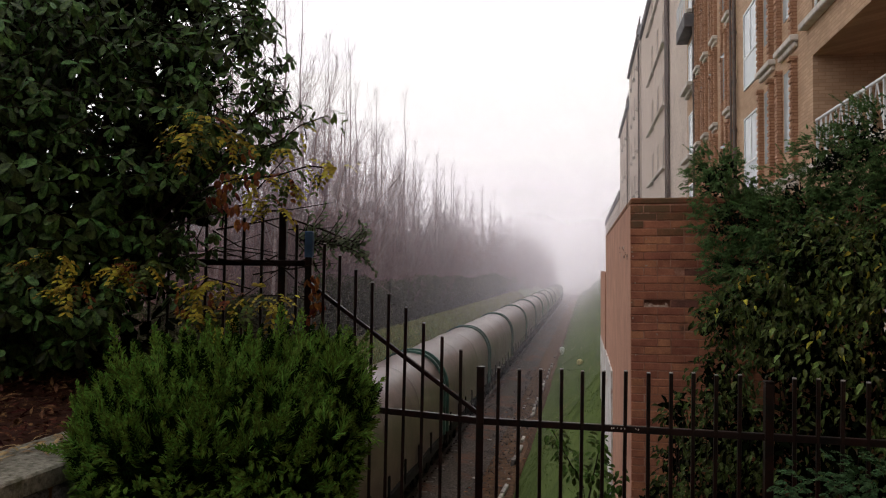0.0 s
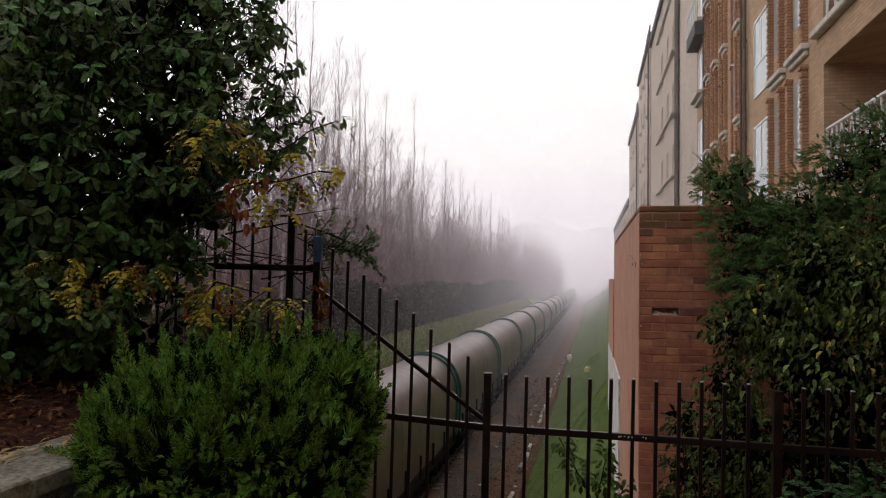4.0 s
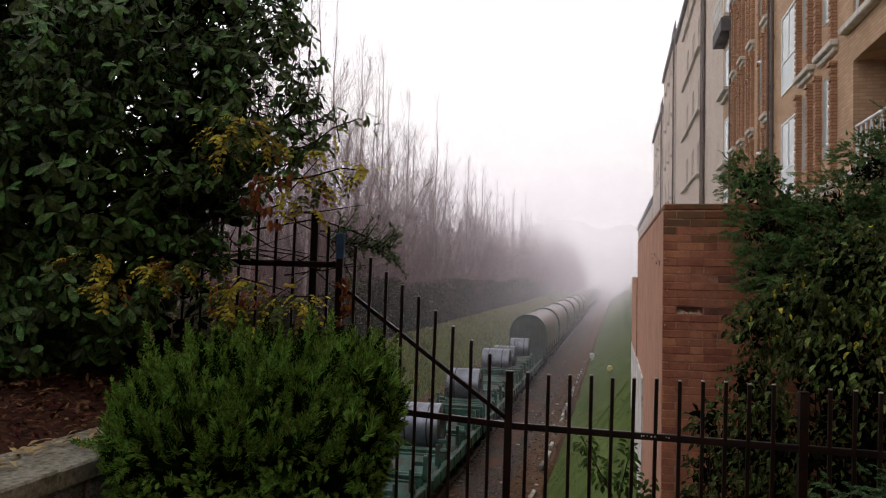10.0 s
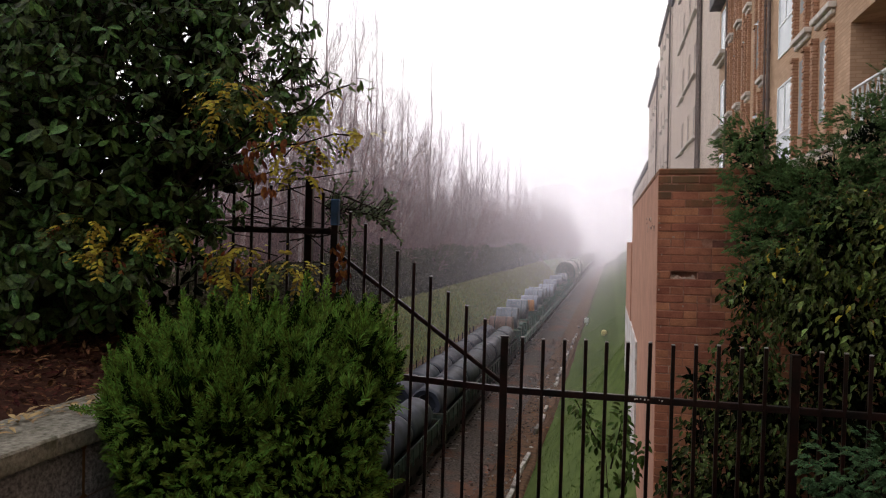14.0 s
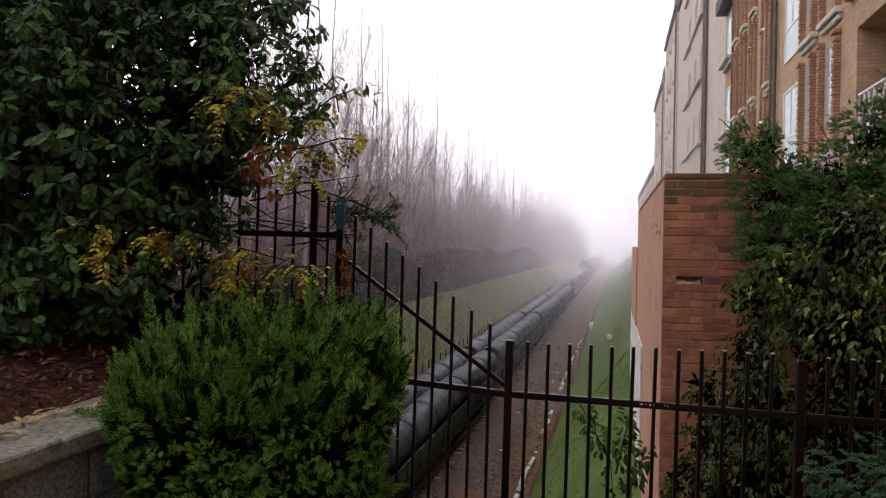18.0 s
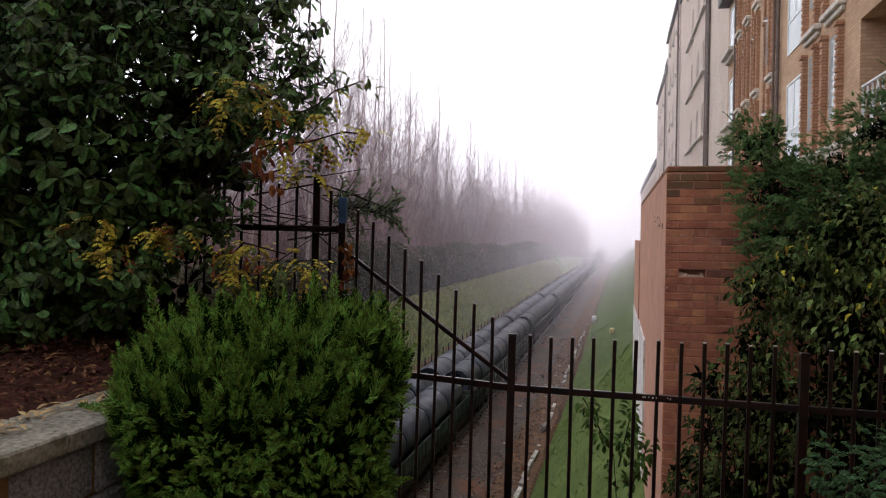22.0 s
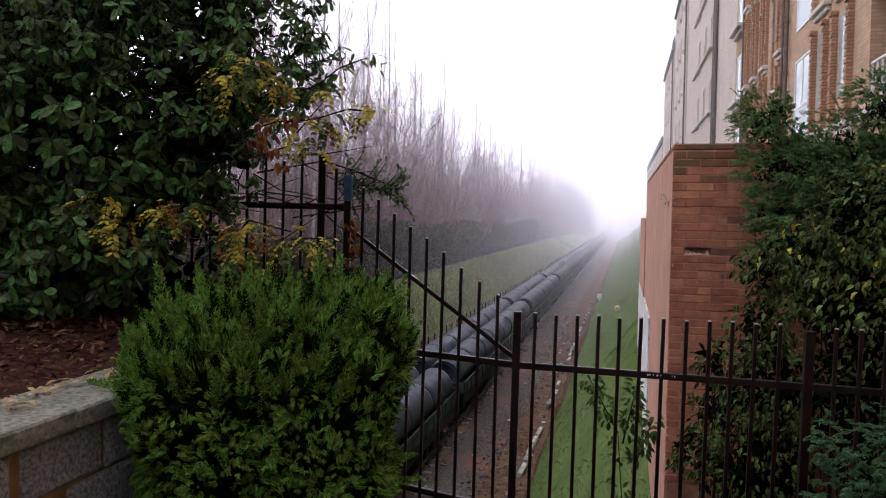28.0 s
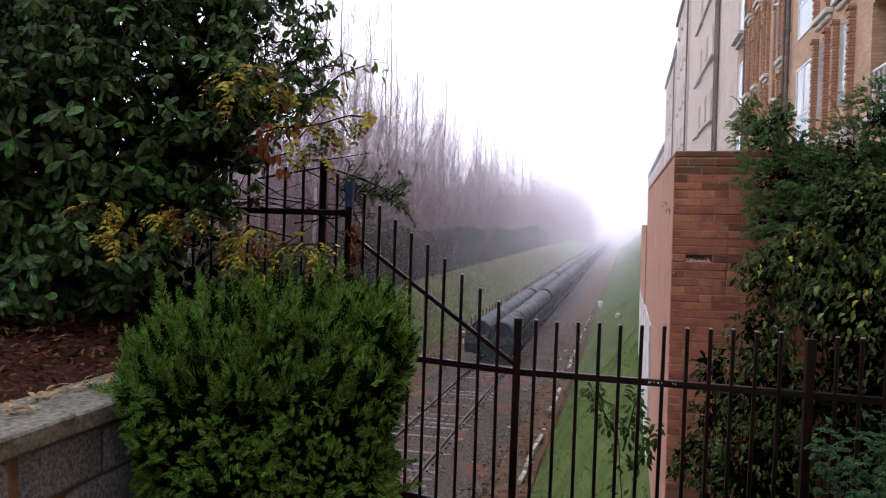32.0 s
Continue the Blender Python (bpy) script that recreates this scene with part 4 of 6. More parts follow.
def fence():
    root = thing("iron_fence", "dark rust-flecked iron fence with square pickets", "fence", at=pose(0, 0, 0, 0, 0, 0.29))
    P = fence_line()

    def y_at(x):
        for (x0, y0), (x1, y1) in zip(P, P[1:]):
            if x0 <= x <= x1:
                return y0 + (y1 - y0) * (x - x0) / (x1 - x0)
        return P[-1][1]

    def post(x, y, z0, z1, w=0.026, cap=True, mat=M_FENCE):
        m = Mesh()
        m.soft(-w, w, -w, w, z0, z1, 0.004)
        if cap:
            m.soft(-w - 0.003, w + 0.003, -w - 0.003, w + 0.003, z1, z1 + 0.012, 0.004)
        ob = part("post", m, mat, root)
        ob.matrix_basis = pose(x, y, 0, 0, 0.9, 6)
        return ob

    TOP, RAIL, LOW = -0.662, -1.02, -2.05
    post(-0.668, 5.22, -2.6, -0.662)
    post(1.155, 5.08, -2.6, -0.69)
    post(-2.325, 5.74, -2.6, 0.455, 0.03)
    b = post(-2.085, 5.68, -2.6, 0.285, 0.027)
    m = Mesh()
    m.soft(-0.031, 0.031, -0.031, 0.031, 0.10, 0.305, 0.005)
    part("cap", m, M_BLUE, b, "faded blue plastic cap")

    def bar(x0, z0, x1, z1, t=0.018, h=0.022):
        p0, p1 = Vector((x0, y_at(x0), z0)), Vector((x1, y_at(x1), z1))
        d = p1 - p0
        m = Mesh()
        m.soft(0, d.length, -t, t, -h, h, 0.003)
        ob = part("rail", m, M_FENCE, root)
        rot = d.to_track_quat("X", "Z").to_matrix().to_4x4()
        ob.matrix_basis = Matrix.Translation(p0) @ rot

    for z in (RAIL, LOW):
        bar(-2.085, z, -0.675, z)
        bar(-0.675, z, 1.16, z - 0.005)
        bar(1.16, z - 0.005, 3.2, z - 0.02)
    bar(-2.085, -0.10, -0.675, -0.985, 0.012, 0.016)
    bar(-3.6, 0.07, -2.20, 0.055, 0.018, 0.024)
    bar(-2.2, 0.055, -2.085, 0.055, 0.018, 0.024)

    for k in range(7):
        m = Mesh()
        xx = 0.19 + 0.019 * k + 0.006 * math.sin(k * 5.0) + (0.06 if k > 4 else 0)
        m.soft(-0.0035 - 0.002 * (k % 2), 0.004, -0.002, 0.002, -0.005, 0.006 - 0.003 * (k % 3), 0.001)
        ob = part("paint_mark", m, M_SILL, root)
        ob.matrix_basis = pose(xx, y_at(xx) - 0.0195, RAIL + 0.003 * (k % 3), 0, 25 * (k % 2), -4)

    def picket(x, z0, z1, w=0.0115):
        m = Mesh()
        m.soft(-w, w, -w, w, z0, z1, 0.003)
        ob = part("picket", m, M_FENCE, root)
        ob.matrix_basis = pose(x, y_at(x) - 0.004, 0, 0, 0.9 + 0.25 * math.sin(x * 9), 8)
        # a pale cap whose colour stands for the sky's highlight on the wet top
        m = Mesh()
        m.soft(-w * 1.02, w * 1.02, -w * 1.02, w * 1.02, z1 - 0.001, z1 + 0.008, 0.003)
        part("tip", m, M_TIP, ob, "pale tip coloured as a sky highlight")

    for k in range(1, 13):
        picket(-0.680 + k * 0.1390, -2.30, TOP + 0.001 * k + 0.005 * math.sin(k * 2.1))
    for k in range(1, 14):
        picket(1.16 + k * 0.139, -2.30, -0.665 + 0.006 * math.sin(k))
    for k in range(1, 10):
        xx = -0.675 - k * 0.141
        picket(xx, -2.30, -0.650 + 0.0945 * k + 0.008 * math.sin(k * 1.7))
    picket(-2.20, -2.30, 0.36)
    for k in range(1, 9):
        picket(-2.325 - 0.142 * k, -1.2, 0.43 + 0.02 * math.sin(k * 2.3))


M_TIP = material("tip_highlight", (0.42, 0.40, 0.39), (0.16, 0.13, 0.12), scale=60, rough=0.5)


# ---- low block wall with a coping, and the planting bed behind it ----
def bed():
    root = thing("retaining_wall", "grey concrete block wall with a mossy coping", "wall", kind="structure")
    m = Mesh()
    m.box(-2.55, -2.215, -3.0, 3.55, -1.7, -0.885)
    part("core", m, M_JOINT, root)
    rnd = random.Random(4)
    for row in range(3):
        for k in range(14):
            y0 = 3.50 - 0.49 * (k + 1) + (0.23 if row % 2 else 0.0) - 0.09 + rnd.uniform(-0.02, 0.02)
            y1 = min(y0 + 0.445 + rnd.uniform(-0.015, 0.015), 3.53)
            if y1 - y0 < 0.05:
                continue
            z1 = -0.895 - row * 0.265 + rnd.uniform(-0.006, 0.006)
            m = Mesh()
            m.soft(-2.30, -2.195, y0, y1, z1 - 0.23, z1, 0.02)
            ob = part("block", m, M_BLOCK, root)
            ob.matrix_basis = pose(rnd.uniform(-0.003, 0.004), 0, 0, rnd.uniform(-0.3, 0.3), 0, 0)
    for k in range(7):
        y1 = 3.60 - 0.92 * k
        m = Mesh()
        m.soft(-2.60, -2.165, y1 - 0.912, y1, -0.885, -0.80, 0.010)
        ob = part("coping_slab", m, M_COPING, root)
        ob.matrix_basis = pose(0, 0, rnd.uniform(-0.004, 0.004), rnd.uniform(-0.15, 0.15), rnd.uniform(-0.5, 0.3), 0)
    m = Mesh()
    nx, ny = 40, 40
    for j in range(ny + 1):
        for i in range(nx + 1):
            x, y = -2.56 - 6.5 * i / nx, -3 + 8.4 * j / ny
            m.v.append((x, y, -0.85 + 0.35 * smooth(0, 3.0, -2.56 - x) + 0.05 * noise.noise((x * 2, y * 2, 0)) + 0.02 * noise.noise((x * 9, y * 9, 3))))
    m.f = [(j * (nx + 1) + i + 1, j * (nx + 1) + i, (j + 1) * (nx + 1) + i, (j + 1) * (nx + 1) + i + 1) for j in range(ny) for i in range(nx)]
    tagged(part("planting_bed", m, M_MULCH, smooth=True), "red-brown bark mulch and dead leaves in a planting bed", "ground", kind="structure")
    m = Mesh()
    m.box(-9.0, -2.3, 5.38, 5.42, -2.2, -0.55)
    tagged(part("bed_edge", m, M_SOIL), "earth face behind the planting bed", "ground", kind="structure")
    # dead leaves on the mulch and on the coping
    lit = Mesh()
    for _ in range(6500):
        x, y = -2.6 - 2.6 * rnd.random(), rnd.uniform(1.2, 5.2)
        z = -0.83 + 0.35 * smooth(0, 3.0, -2.56 - x) + 0.02
        leaf(lit, Vector((x, y, z + rnd.uniform(0, 0.04))), Vector((rnd.uniform(-1, 1), rnd.uniform(-1, 1), rnd.uniform(-0.25, 0.35))), Vector((rnd.uniform(-0.4, 0.4), rnd.uniform(-0.4, 0.4), 1)), rnd.uniform(0.03, 0.085), rnd.uniform(0.005, 0.016))
    tagged(part("leaf_litter", lit, M_LITTER), "brown fallen leaves on the mulch", "leaves", kind="stuff")
    for _ in range(80):
        one = Mesh()
        leaf(one, Vector(), Vector((1, 0, 0.1)), Vector((0, 0, 1)), rnd.uniform(0.035, 0.08), rnd.uniform(0.007, 0.014), curl=0.3)
        ob = tagged(part("fallen_leaf", one, M_STRAW), "curled straw-coloured fallen leaf on the coping", "leaf", "fallen leaves on the coping")
        ob.matrix_basis = pose(rnd.uniform(-2.55, -2.32), rnd.uniform(2.5, 3.3), -0.793 + rnd.uniform(0, 0.012), rnd.uniform(-15, 15), rnd.uniform(-10, 10), rnd.uniform(0, 360))


M_STRAW = material("straw_leaf", (0.40, 0.29, 0.13), (0.26, 0.17, 0.08), scale=20, rough=0.8, obj=0.3)


# ---- leaves and twigs ----
def leaf(m, at, along, up, length, half, curl=0.12, fold=0.25):
    """A pointed oval leaf with a folded midrib."""
    a = along.normalized()
    s = a.cross(up)
    if s.length < 1e-4:
        s = a.cross(Vector((0.3, 1, 0.2)))
    s.normalize()
    u = s.cross(a)
    p = []
    for k, w, d in ((0, 0, 0), (0.30, 0.85, 0.3), (0.62, 0.95, 0.55), (1.0, 0, 1.0)):
        c = at + a * (length * k) - u * (length * curl * d * d)
        if w == 0:
            p.append([c])
        else:
            p.append([c - s * half * w + u * half * fold * w, c, c + s * half * w + u * half * fold * w])
    vs = [p[0][0], *p[1], *p[2], p[3][0]]
    m.add(vs, [(0, 2, 1), (0, 3, 2), (1, 2, 5, 4), (2, 3, 6, 5), (4, 5, 7), (5, 6, 7)])


def round_leaf(m, at, along, up, length, half, curl=0.2, fold=0.18):
    """A broad leaf, widest past its middle, with a blunt drooping end."""
    a = along.normalized()
    s = a.cross(up)
    if s.length < 1e-4:
        s = a.cross(Vector((0.3, 1, 0.2)))
    s.normalize()
    u = s.cross(a)
    vs = [at]
    for k, w in ((0.22, 0.45), (0.52, 0.95), (0.80, 0.88), (0.96, 0.40)):
        c = at + a * (length * k) - u * (length * curl * k * k)
        e = u * (half * fold * w)
        vs += [c - s * (half * w) + e, c, c + s * (half * w) + e]
    m.add(vs, [(0, 2, 1), (0, 3, 2)] + [(k + i, k + i + 1, k + i + 4, k + i + 3) for k in (1, 4, 7) for i in (0, 1)])


def spray(m, at, along, up, length, rnd, blades=7, width=0.006, wide=0.62, droop=0.12):
    """A flat fan of scaly conifer shoots."""
    a = along.normalized()
    s = a.cross(up)
    if s.length < 1e-4:
        s = a.cross(Vector((0.3, 1, 0.2)))
    s.normalize()
    u = s.cross(a)

    def blade(p, d, ln, w):
        q = d.cross(u).normalized() * w
        tip = p + d * ln - u * ln * droop
        mid = p + d * ln * 0.5 + u * ln * 0.05
        m.add([p, mid - q, mid + q, tip], [(0, 2, 1), (1, 2, 3)])

    blade(at, a, length, width * 1.3)
    for k in range(blades):
        t = 0.12 + 0.75 * k / max(1, blades - 1)
        side = 1 if k % 2 else -1
        d = (a * 0.85 + s * side * wide * (1 - 0.32 * t) + u * rnd.uniform(-0.2, 0.2)).normalized()
        blade(at + a * length * t * 0.8 - u * length * droop * t * t, d, length * (0.62 - 0.30 * t) * rnd.uniform(0.8, 1.2), width)


def frond(m, at, along, up, length, rnd, width=0.0055, steps=9):
    """A feather-shaped shoot: a curved axis with side fans that shorten to the tip."""
    a = along.normalized()
    s = a.cross(up).normalized()
    u = s.cross(a)
    for k in range(steps):
        t = (k + 0.5) / steps
        p = at + a * (length * t) - u * (length * 0.10 * t * t)
        for side in (-1, 1):
            d = a * (0.75 + 0.3 * t) + s * side * (0.62 - 0.25 * t) + rand_dir(rnd) * 0.15
            spray(m, p, d, u + rand_dir(rnd) * 0.25, length * (0.36 - 0.24 * t) * rnd.uniform(0.8, 1.2), rnd, 4, width)
    spray(m, at + a * length * 0.93 - u * length * 0.09, a - u * 0.15, u, length * 0.2, rnd, 4, width)


def rand_dir(rnd):
    while True:
        v = Vector((rnd.uniform(-1, 1), rnd.uniform(-1, 1), rnd.uniform(-1, 1)))
        if 0.05 < v.length < 1:
            return v.normalized()


def in_blobs(rnd, blobs, n_per):
    """Points spread through the outer shells of a set of ball-shaped clumps: place, outward way, size."""
    out = []
    for c, r in blobs:
        c = Vector(c)
        for _ in range(int(n_per * r * r)):
            d = rand_dir(rnd)
            k = rnd.uniform(0.35, 1.0) ** 0.5
            wob = 1 + 0.22 * noise.noise(d * 2.2 + c)
            out.append((c + d * r * k * wob, d, r))
    return out


def conifer_bush():
    root = thing("conifer_bush", "dense bright green dwarf conifer with feathery tips", "shrub")
    rnd = random.Random(31)
    c = Vector((-1.64, 3.34, -1.10))
    ax, bx = Vector((0.90, 0.44, 0)), Vector((-0.44, 0.90, 0))
    for k in range(46):
        d = rand_dir(rnd)
        d.z = abs(d.z) * 0.9 + 0.2
        m = Mesh()
        m.rod((c.x, c.y, -1.65 + 0.9 * rnd.random()), c + Vector((d.x * 0.42, d.y * 0.40, d.z * 0.45)), 0.014, 0.004, 5)
        part("stem", m, M_BARKDARK, root)

    def shell(d, k):
        """A clipped, boxy form with upright sides, wider at the shoulders."""
        q = (abs(d.x) ** 4.5 + abs(d.y) ** 3.5 + abs(d.z) ** 4.0) ** (-1 / 4.0)
        lump = 1.0 + 0.06 * noise.noise(d * 1.9 + Vector((3, 1, 0))) + 0.08 * noise.noise(d * 5.5)
        e = Vector((d.x * 0.535, d.y * 0.50, d.z * (0.70 if d.z > 0 else 0.57))) * (q * lump * k)
        e.x *= 1.0 + 0.16 * smooth(-0.1, 0.45, e.z)
        e.z += 0.10 * e.x * smooth(-0.2, 0.5, e.z)
        return c + ax * e.x + bx * e.y + Vector((0, 0, e.z))

    def growth(p):
        """The way in which shoots point: they fan out from the foot of the plant."""
        return (p - (c + Vector((0, 0, -0.62)))).normalized()

    # nearly black leaves deep inside stand for the shade between the shoots
    shade_leaves = Mesh()
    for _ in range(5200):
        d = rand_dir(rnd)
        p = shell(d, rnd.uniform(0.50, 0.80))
        leaf(shade_leaves, p, rand_dir(rnd), rand_dir(rnd), rnd.uniform(0.06, 0.10), 0.020)
    part("old_growth", shade_leaves, M_INNER_SHADE, root, kind="stuff")
    inner, outer = Mesh(), Mesh()
    made = 0
    while made < 4200:
        d = rand_dir(rnd)
        if d.y > 0.55 or d.z < -0.9:
            continue
        made += 1
        top = smooth(0.20, 0.75, d.z)
        flank = smooth(0.45, 0.9, abs(d.x))
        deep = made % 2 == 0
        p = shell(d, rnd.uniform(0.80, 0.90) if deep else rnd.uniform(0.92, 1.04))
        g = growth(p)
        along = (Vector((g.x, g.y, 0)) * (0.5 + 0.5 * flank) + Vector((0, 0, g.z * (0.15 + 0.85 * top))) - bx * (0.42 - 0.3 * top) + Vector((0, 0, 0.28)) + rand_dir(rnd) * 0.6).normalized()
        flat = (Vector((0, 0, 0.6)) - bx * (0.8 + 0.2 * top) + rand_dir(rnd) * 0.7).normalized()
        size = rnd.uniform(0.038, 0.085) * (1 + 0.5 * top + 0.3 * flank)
        # a tuft: three fans that share one shoot, coloured as shaded below and behind
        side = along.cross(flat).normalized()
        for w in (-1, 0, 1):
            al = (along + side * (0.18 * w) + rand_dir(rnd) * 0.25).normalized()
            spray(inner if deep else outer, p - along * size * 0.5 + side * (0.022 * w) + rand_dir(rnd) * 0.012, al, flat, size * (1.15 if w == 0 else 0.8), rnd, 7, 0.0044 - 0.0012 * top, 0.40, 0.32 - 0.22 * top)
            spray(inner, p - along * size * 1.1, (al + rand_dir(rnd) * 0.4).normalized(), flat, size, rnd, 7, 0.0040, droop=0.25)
    # soft feathery shoots along the top and shoulders
    n = 0
    while n < 420:
        d = rand_dir(rnd)
        if d.z < 0.34 or d.y > 0.6:
            continue
        n += 1
        p = shell(d, rnd.uniform(0.82, 0.97))
        out = (growth(p) + ax * rnd.uniform(-0.12, 0.12) - bx * rnd.uniform(-0.1, 0.25)).normalized()
        frond(inner if n % 3 == 0 else outer, p, out, (-bx + Vector((0, 0, 0.4)) + rand_dir(rnd) * 0.5).normalized(), rnd.uniform(0.10, 0.20), rnd, 0.0030, 8)
    # a few longer shoots
    for x, z, lean, ln in ((-0.42, 0.55, -0.2, 0.30), (-0.28, 0.58, -0.1, 0.26), (0.22, 0.64, 0.05, 0.28), (0.30, 0.64, 0.1, 0.26), (0.48, 0.58, 0.3, 0.24), (-0.57, 0.30, -1.3, 0.20), (0.52, -0.22, 1.5, 0.20), (0.54, -0.10, 1.3, 0.16)):
        frond(outer, c + ax * x - bx * 0.1 + Vector((0, 0, z)), ax * lean + Vector((0, 0, 0.9 if z > 0.3 else 0.35)), -bx + Vector((0, 0, 0.6)), ln, rnd, 0.0034, 10)
    part("inner_foliage", inner, M_CONIFER_SHADE, root, "inner shoots coloured nearly black for shade", kind="stuff")
    part("foliage", outer, M_CONIFER, root, kind="stuff")


def laurel():
    root = thing("laurel_shrub", "tall glossy dark green laurel with large oval leaves", "shrub")
    rnd = random.Random(41)
    base = Vector((-3.9, 4.75, -0.7))
    blobs = [((-2.50, 4.85, 1.30), 0.60), ((-2.32, 4.9, 0.90), 0.36), ((-3.05, 4.8, 1.00), 0.75), ((-2.95, 4.85, 0.45), 0.52), ((-3.7, 4.6, 0.60), 0.85), ((-3.9, 4.6, 1.55), 0.95), ((-3.0, 4.8, 1.85), 0.85),
             ((-4.5, 4.4, 0.20), 0.85), ((-4.7, 4.4, 1.15), 0.95), ((-3.55, 4.6, -0.05), 0.55), ((-4.15, 4.3, -0.35), 0.5), ((-5.3, 4.2, 0.5), 0.95), ((-5.3, 4.2, 1.6), 0.95), ((-2.55, 4.85, 1.85), 0.50), ((-2.95, 4.9, 0.10), 0.36),
             ((-4.9, 3.9, -0.35), 0.55), ((-3.55, 4.25, -0.42), 0.30), ((-4.4, 3.9, -0.55), 0.36), ((-3.2, 4.45, -0.25), 0.32), ((-3.9, 4.0, -0.55), 0.30), ((-4.3, 4.9, 2.3), 1.0), ((-2.15, 4.9, 1.15), 0.25), ((-3.4, 4.2, 1.3), 0.5), ((-4.0, 3.9, 0.9), 0.5)]
    fol = Mesh()
    twig = Mesh()
    for cc, r in blobs:
        m = Mesh()
        c = Vector(cc)
        mid = base.lerp(c, 0.55) + Vector((rnd.uniform(-0.15, 0.15), rnd.uniform(-0.1, 0.1), 0.1))
        m.rod(base + Vector((rnd.uniform(-0.3, 0.3), rnd.uniform(-0.2, 0.2), 0)), mid, 0.035, 0.024, 6)
        m.rod(mid, c, 0.024, 0.010, 6)
        part("branch", m, M_BARKDARK, root)
    spots = in_blobs(rnd, blobs, 330)
    # a sheet of near-black leaves behind, its colour the shrub's inner shade
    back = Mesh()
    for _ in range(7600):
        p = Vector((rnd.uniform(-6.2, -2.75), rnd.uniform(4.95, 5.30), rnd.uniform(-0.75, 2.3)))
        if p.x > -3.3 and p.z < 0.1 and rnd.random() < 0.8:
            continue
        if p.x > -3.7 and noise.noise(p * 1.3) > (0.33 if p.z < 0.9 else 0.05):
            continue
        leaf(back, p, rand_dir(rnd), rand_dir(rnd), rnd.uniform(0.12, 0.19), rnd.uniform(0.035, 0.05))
    part("inner_foliage", back, M_INNER_SHADE, root, "inner leaves coloured near black for shade", kind="stuff")
    # a thin arm that reaches past the fence, with small narrow leaves
    arm = Mesh()
    for k in range(42):
        t = (k % 14) / 13
        a = Vector((-2.30 + 0.50 * t, 5.85, 0.24 - 0.06 * t))
        rise = rnd.uniform(0.04, 0.30) if k % 3 else rnd.uniform(-0.30, -0.06)
        e = a + Vector((rnd.uniform(0.04, 0.26), rnd.uniform(-0.14, 0.14), rise * (1.0 - 0.35 * t)))
        q = a.lerp(e, 0.5) + Vector((0, 0, 0.02 if rise < 0 else -0.02))
        m = Mesh()
        m.rod(a, q, 0.005, 0.004, 4)
        m.rod(q, e, 0.004, 0.002, 4)
        part("branch", m, M_BARKDARK, root)
        for w in range(11):
            f = 0.15 + 0.85 * w / 10
            p = a.lerp(q, f * 2) if f < 0.5 else q.lerp(e, f * 2 - 1)
            al = (e - a).normalized() * 0.6 + rand_dir(rnd) * 0.9 + Vector((0.15, 0, 0.1))
            round_leaf(arm, p, al, Vector((rnd.uniform(-0.4, 0.4), -0.7, 0.7)), rnd.uniform(0.040, 0.062), rnd.uniform(0.009, 0.012), 0.12)
    m = Mesh()
    for p0, p1 in (((-2.7, 5.3, 0.30), (-2.35, 5.75, 0.42)), ((-2.35, 5.75, 0.42), (-2.1, 5.84, 0.34)), ((-2.1, 5.84, 0.34), (-1.8, 5.85, 0.22))):
        m.rod(p0, p1, 0.008, 0.006, 5)
    part("branch", m, M_BARKDARK, root)
    part("arm_foliage", arm, M_ARM, root, "small narrow grey-green leaves", kind="stuff")
    big = Mesh()
    round_leaf(big, Vector(), Vector((1, 0, 0)), Vector((0, 0, 1)), 0.112, 0.024)
    big = big.data("leaf", M_LAUREL1)
    count = 0
    for e, d, r in spots:
        small = r < 0.3
        axis = (d * 0.8 + rand_dir(rnd) * 0.7 + Vector((0, -0.35, 0.25))).normalized()
        twig.rod(e - axis * rnd.uniform(0.12, 0.3), e + axis * 0.02, 0.005, 0.003, 4, False)
        side = axis.cross(Vector((0.2, 0.3, 1))).normalized()
        other = side.cross(axis)
        n = rnd.randint(5, 8)
        w0 = rnd.uniform(0, 6.28)
        droop = rnd.uniform(0.1, 1.1)
        front = count < 290 and d.y < -0.4 and r > 0.4 and rnd.random() < 0.10
        for k in range(n):
            w = w0 + 2.4 * k
            along = (side * math.cos(w) + other * math.sin(w) + axis * rnd.uniform(0.0, 0.5) + Vector((0, 0, -droop))).normalized()
            up = (axis * 0.8 + Vector((0, -0.1, 0.7)) + rand_dir(rnd) * 0.35).normalized()
            p = e - axis * 0.012 * k
            ln = rnd.uniform(0.060, 0.105) * (0.7 if small else 1.35 if e.z < 0.7 and e.x < -2.9 else 1.05)
            if front and count < 290:
                count += 1
                ob = part("leaf", big, None, root)
                x = along
                y = up.cross(x).normalized()
                z = x.cross(y)
                ob.matrix_basis = Matrix.Translation(p) @ Matrix((x, y, z)).transposed().to_4x4() @ Matrix.Scale(ln / 0.105, 4)
            else:
                round_leaf(fol, p, along, up, ln, ln * rnd.uniform(0.18, 0.24))
    part("twig_mass", twig, M_BARKDARK, root, kind="stuff")
    part("foliage", fol, M_LAUREL, root, kind="stuff")


M_LAUREL1 = material("laurel_single_leaf", (0.090, 0.160, 0.040), (0.030, 0.068, 0.016), scale=30, rough=0.42, obj=0.45, bump=0.1, spec=0.2)
M_ARM = leaf_material("arm_leaf", (0.125, 0.155, 0.075), (0.055, 0.078, 0.036), rough=0.5, spread=0.4, sheen=0.2, thin=0.2)


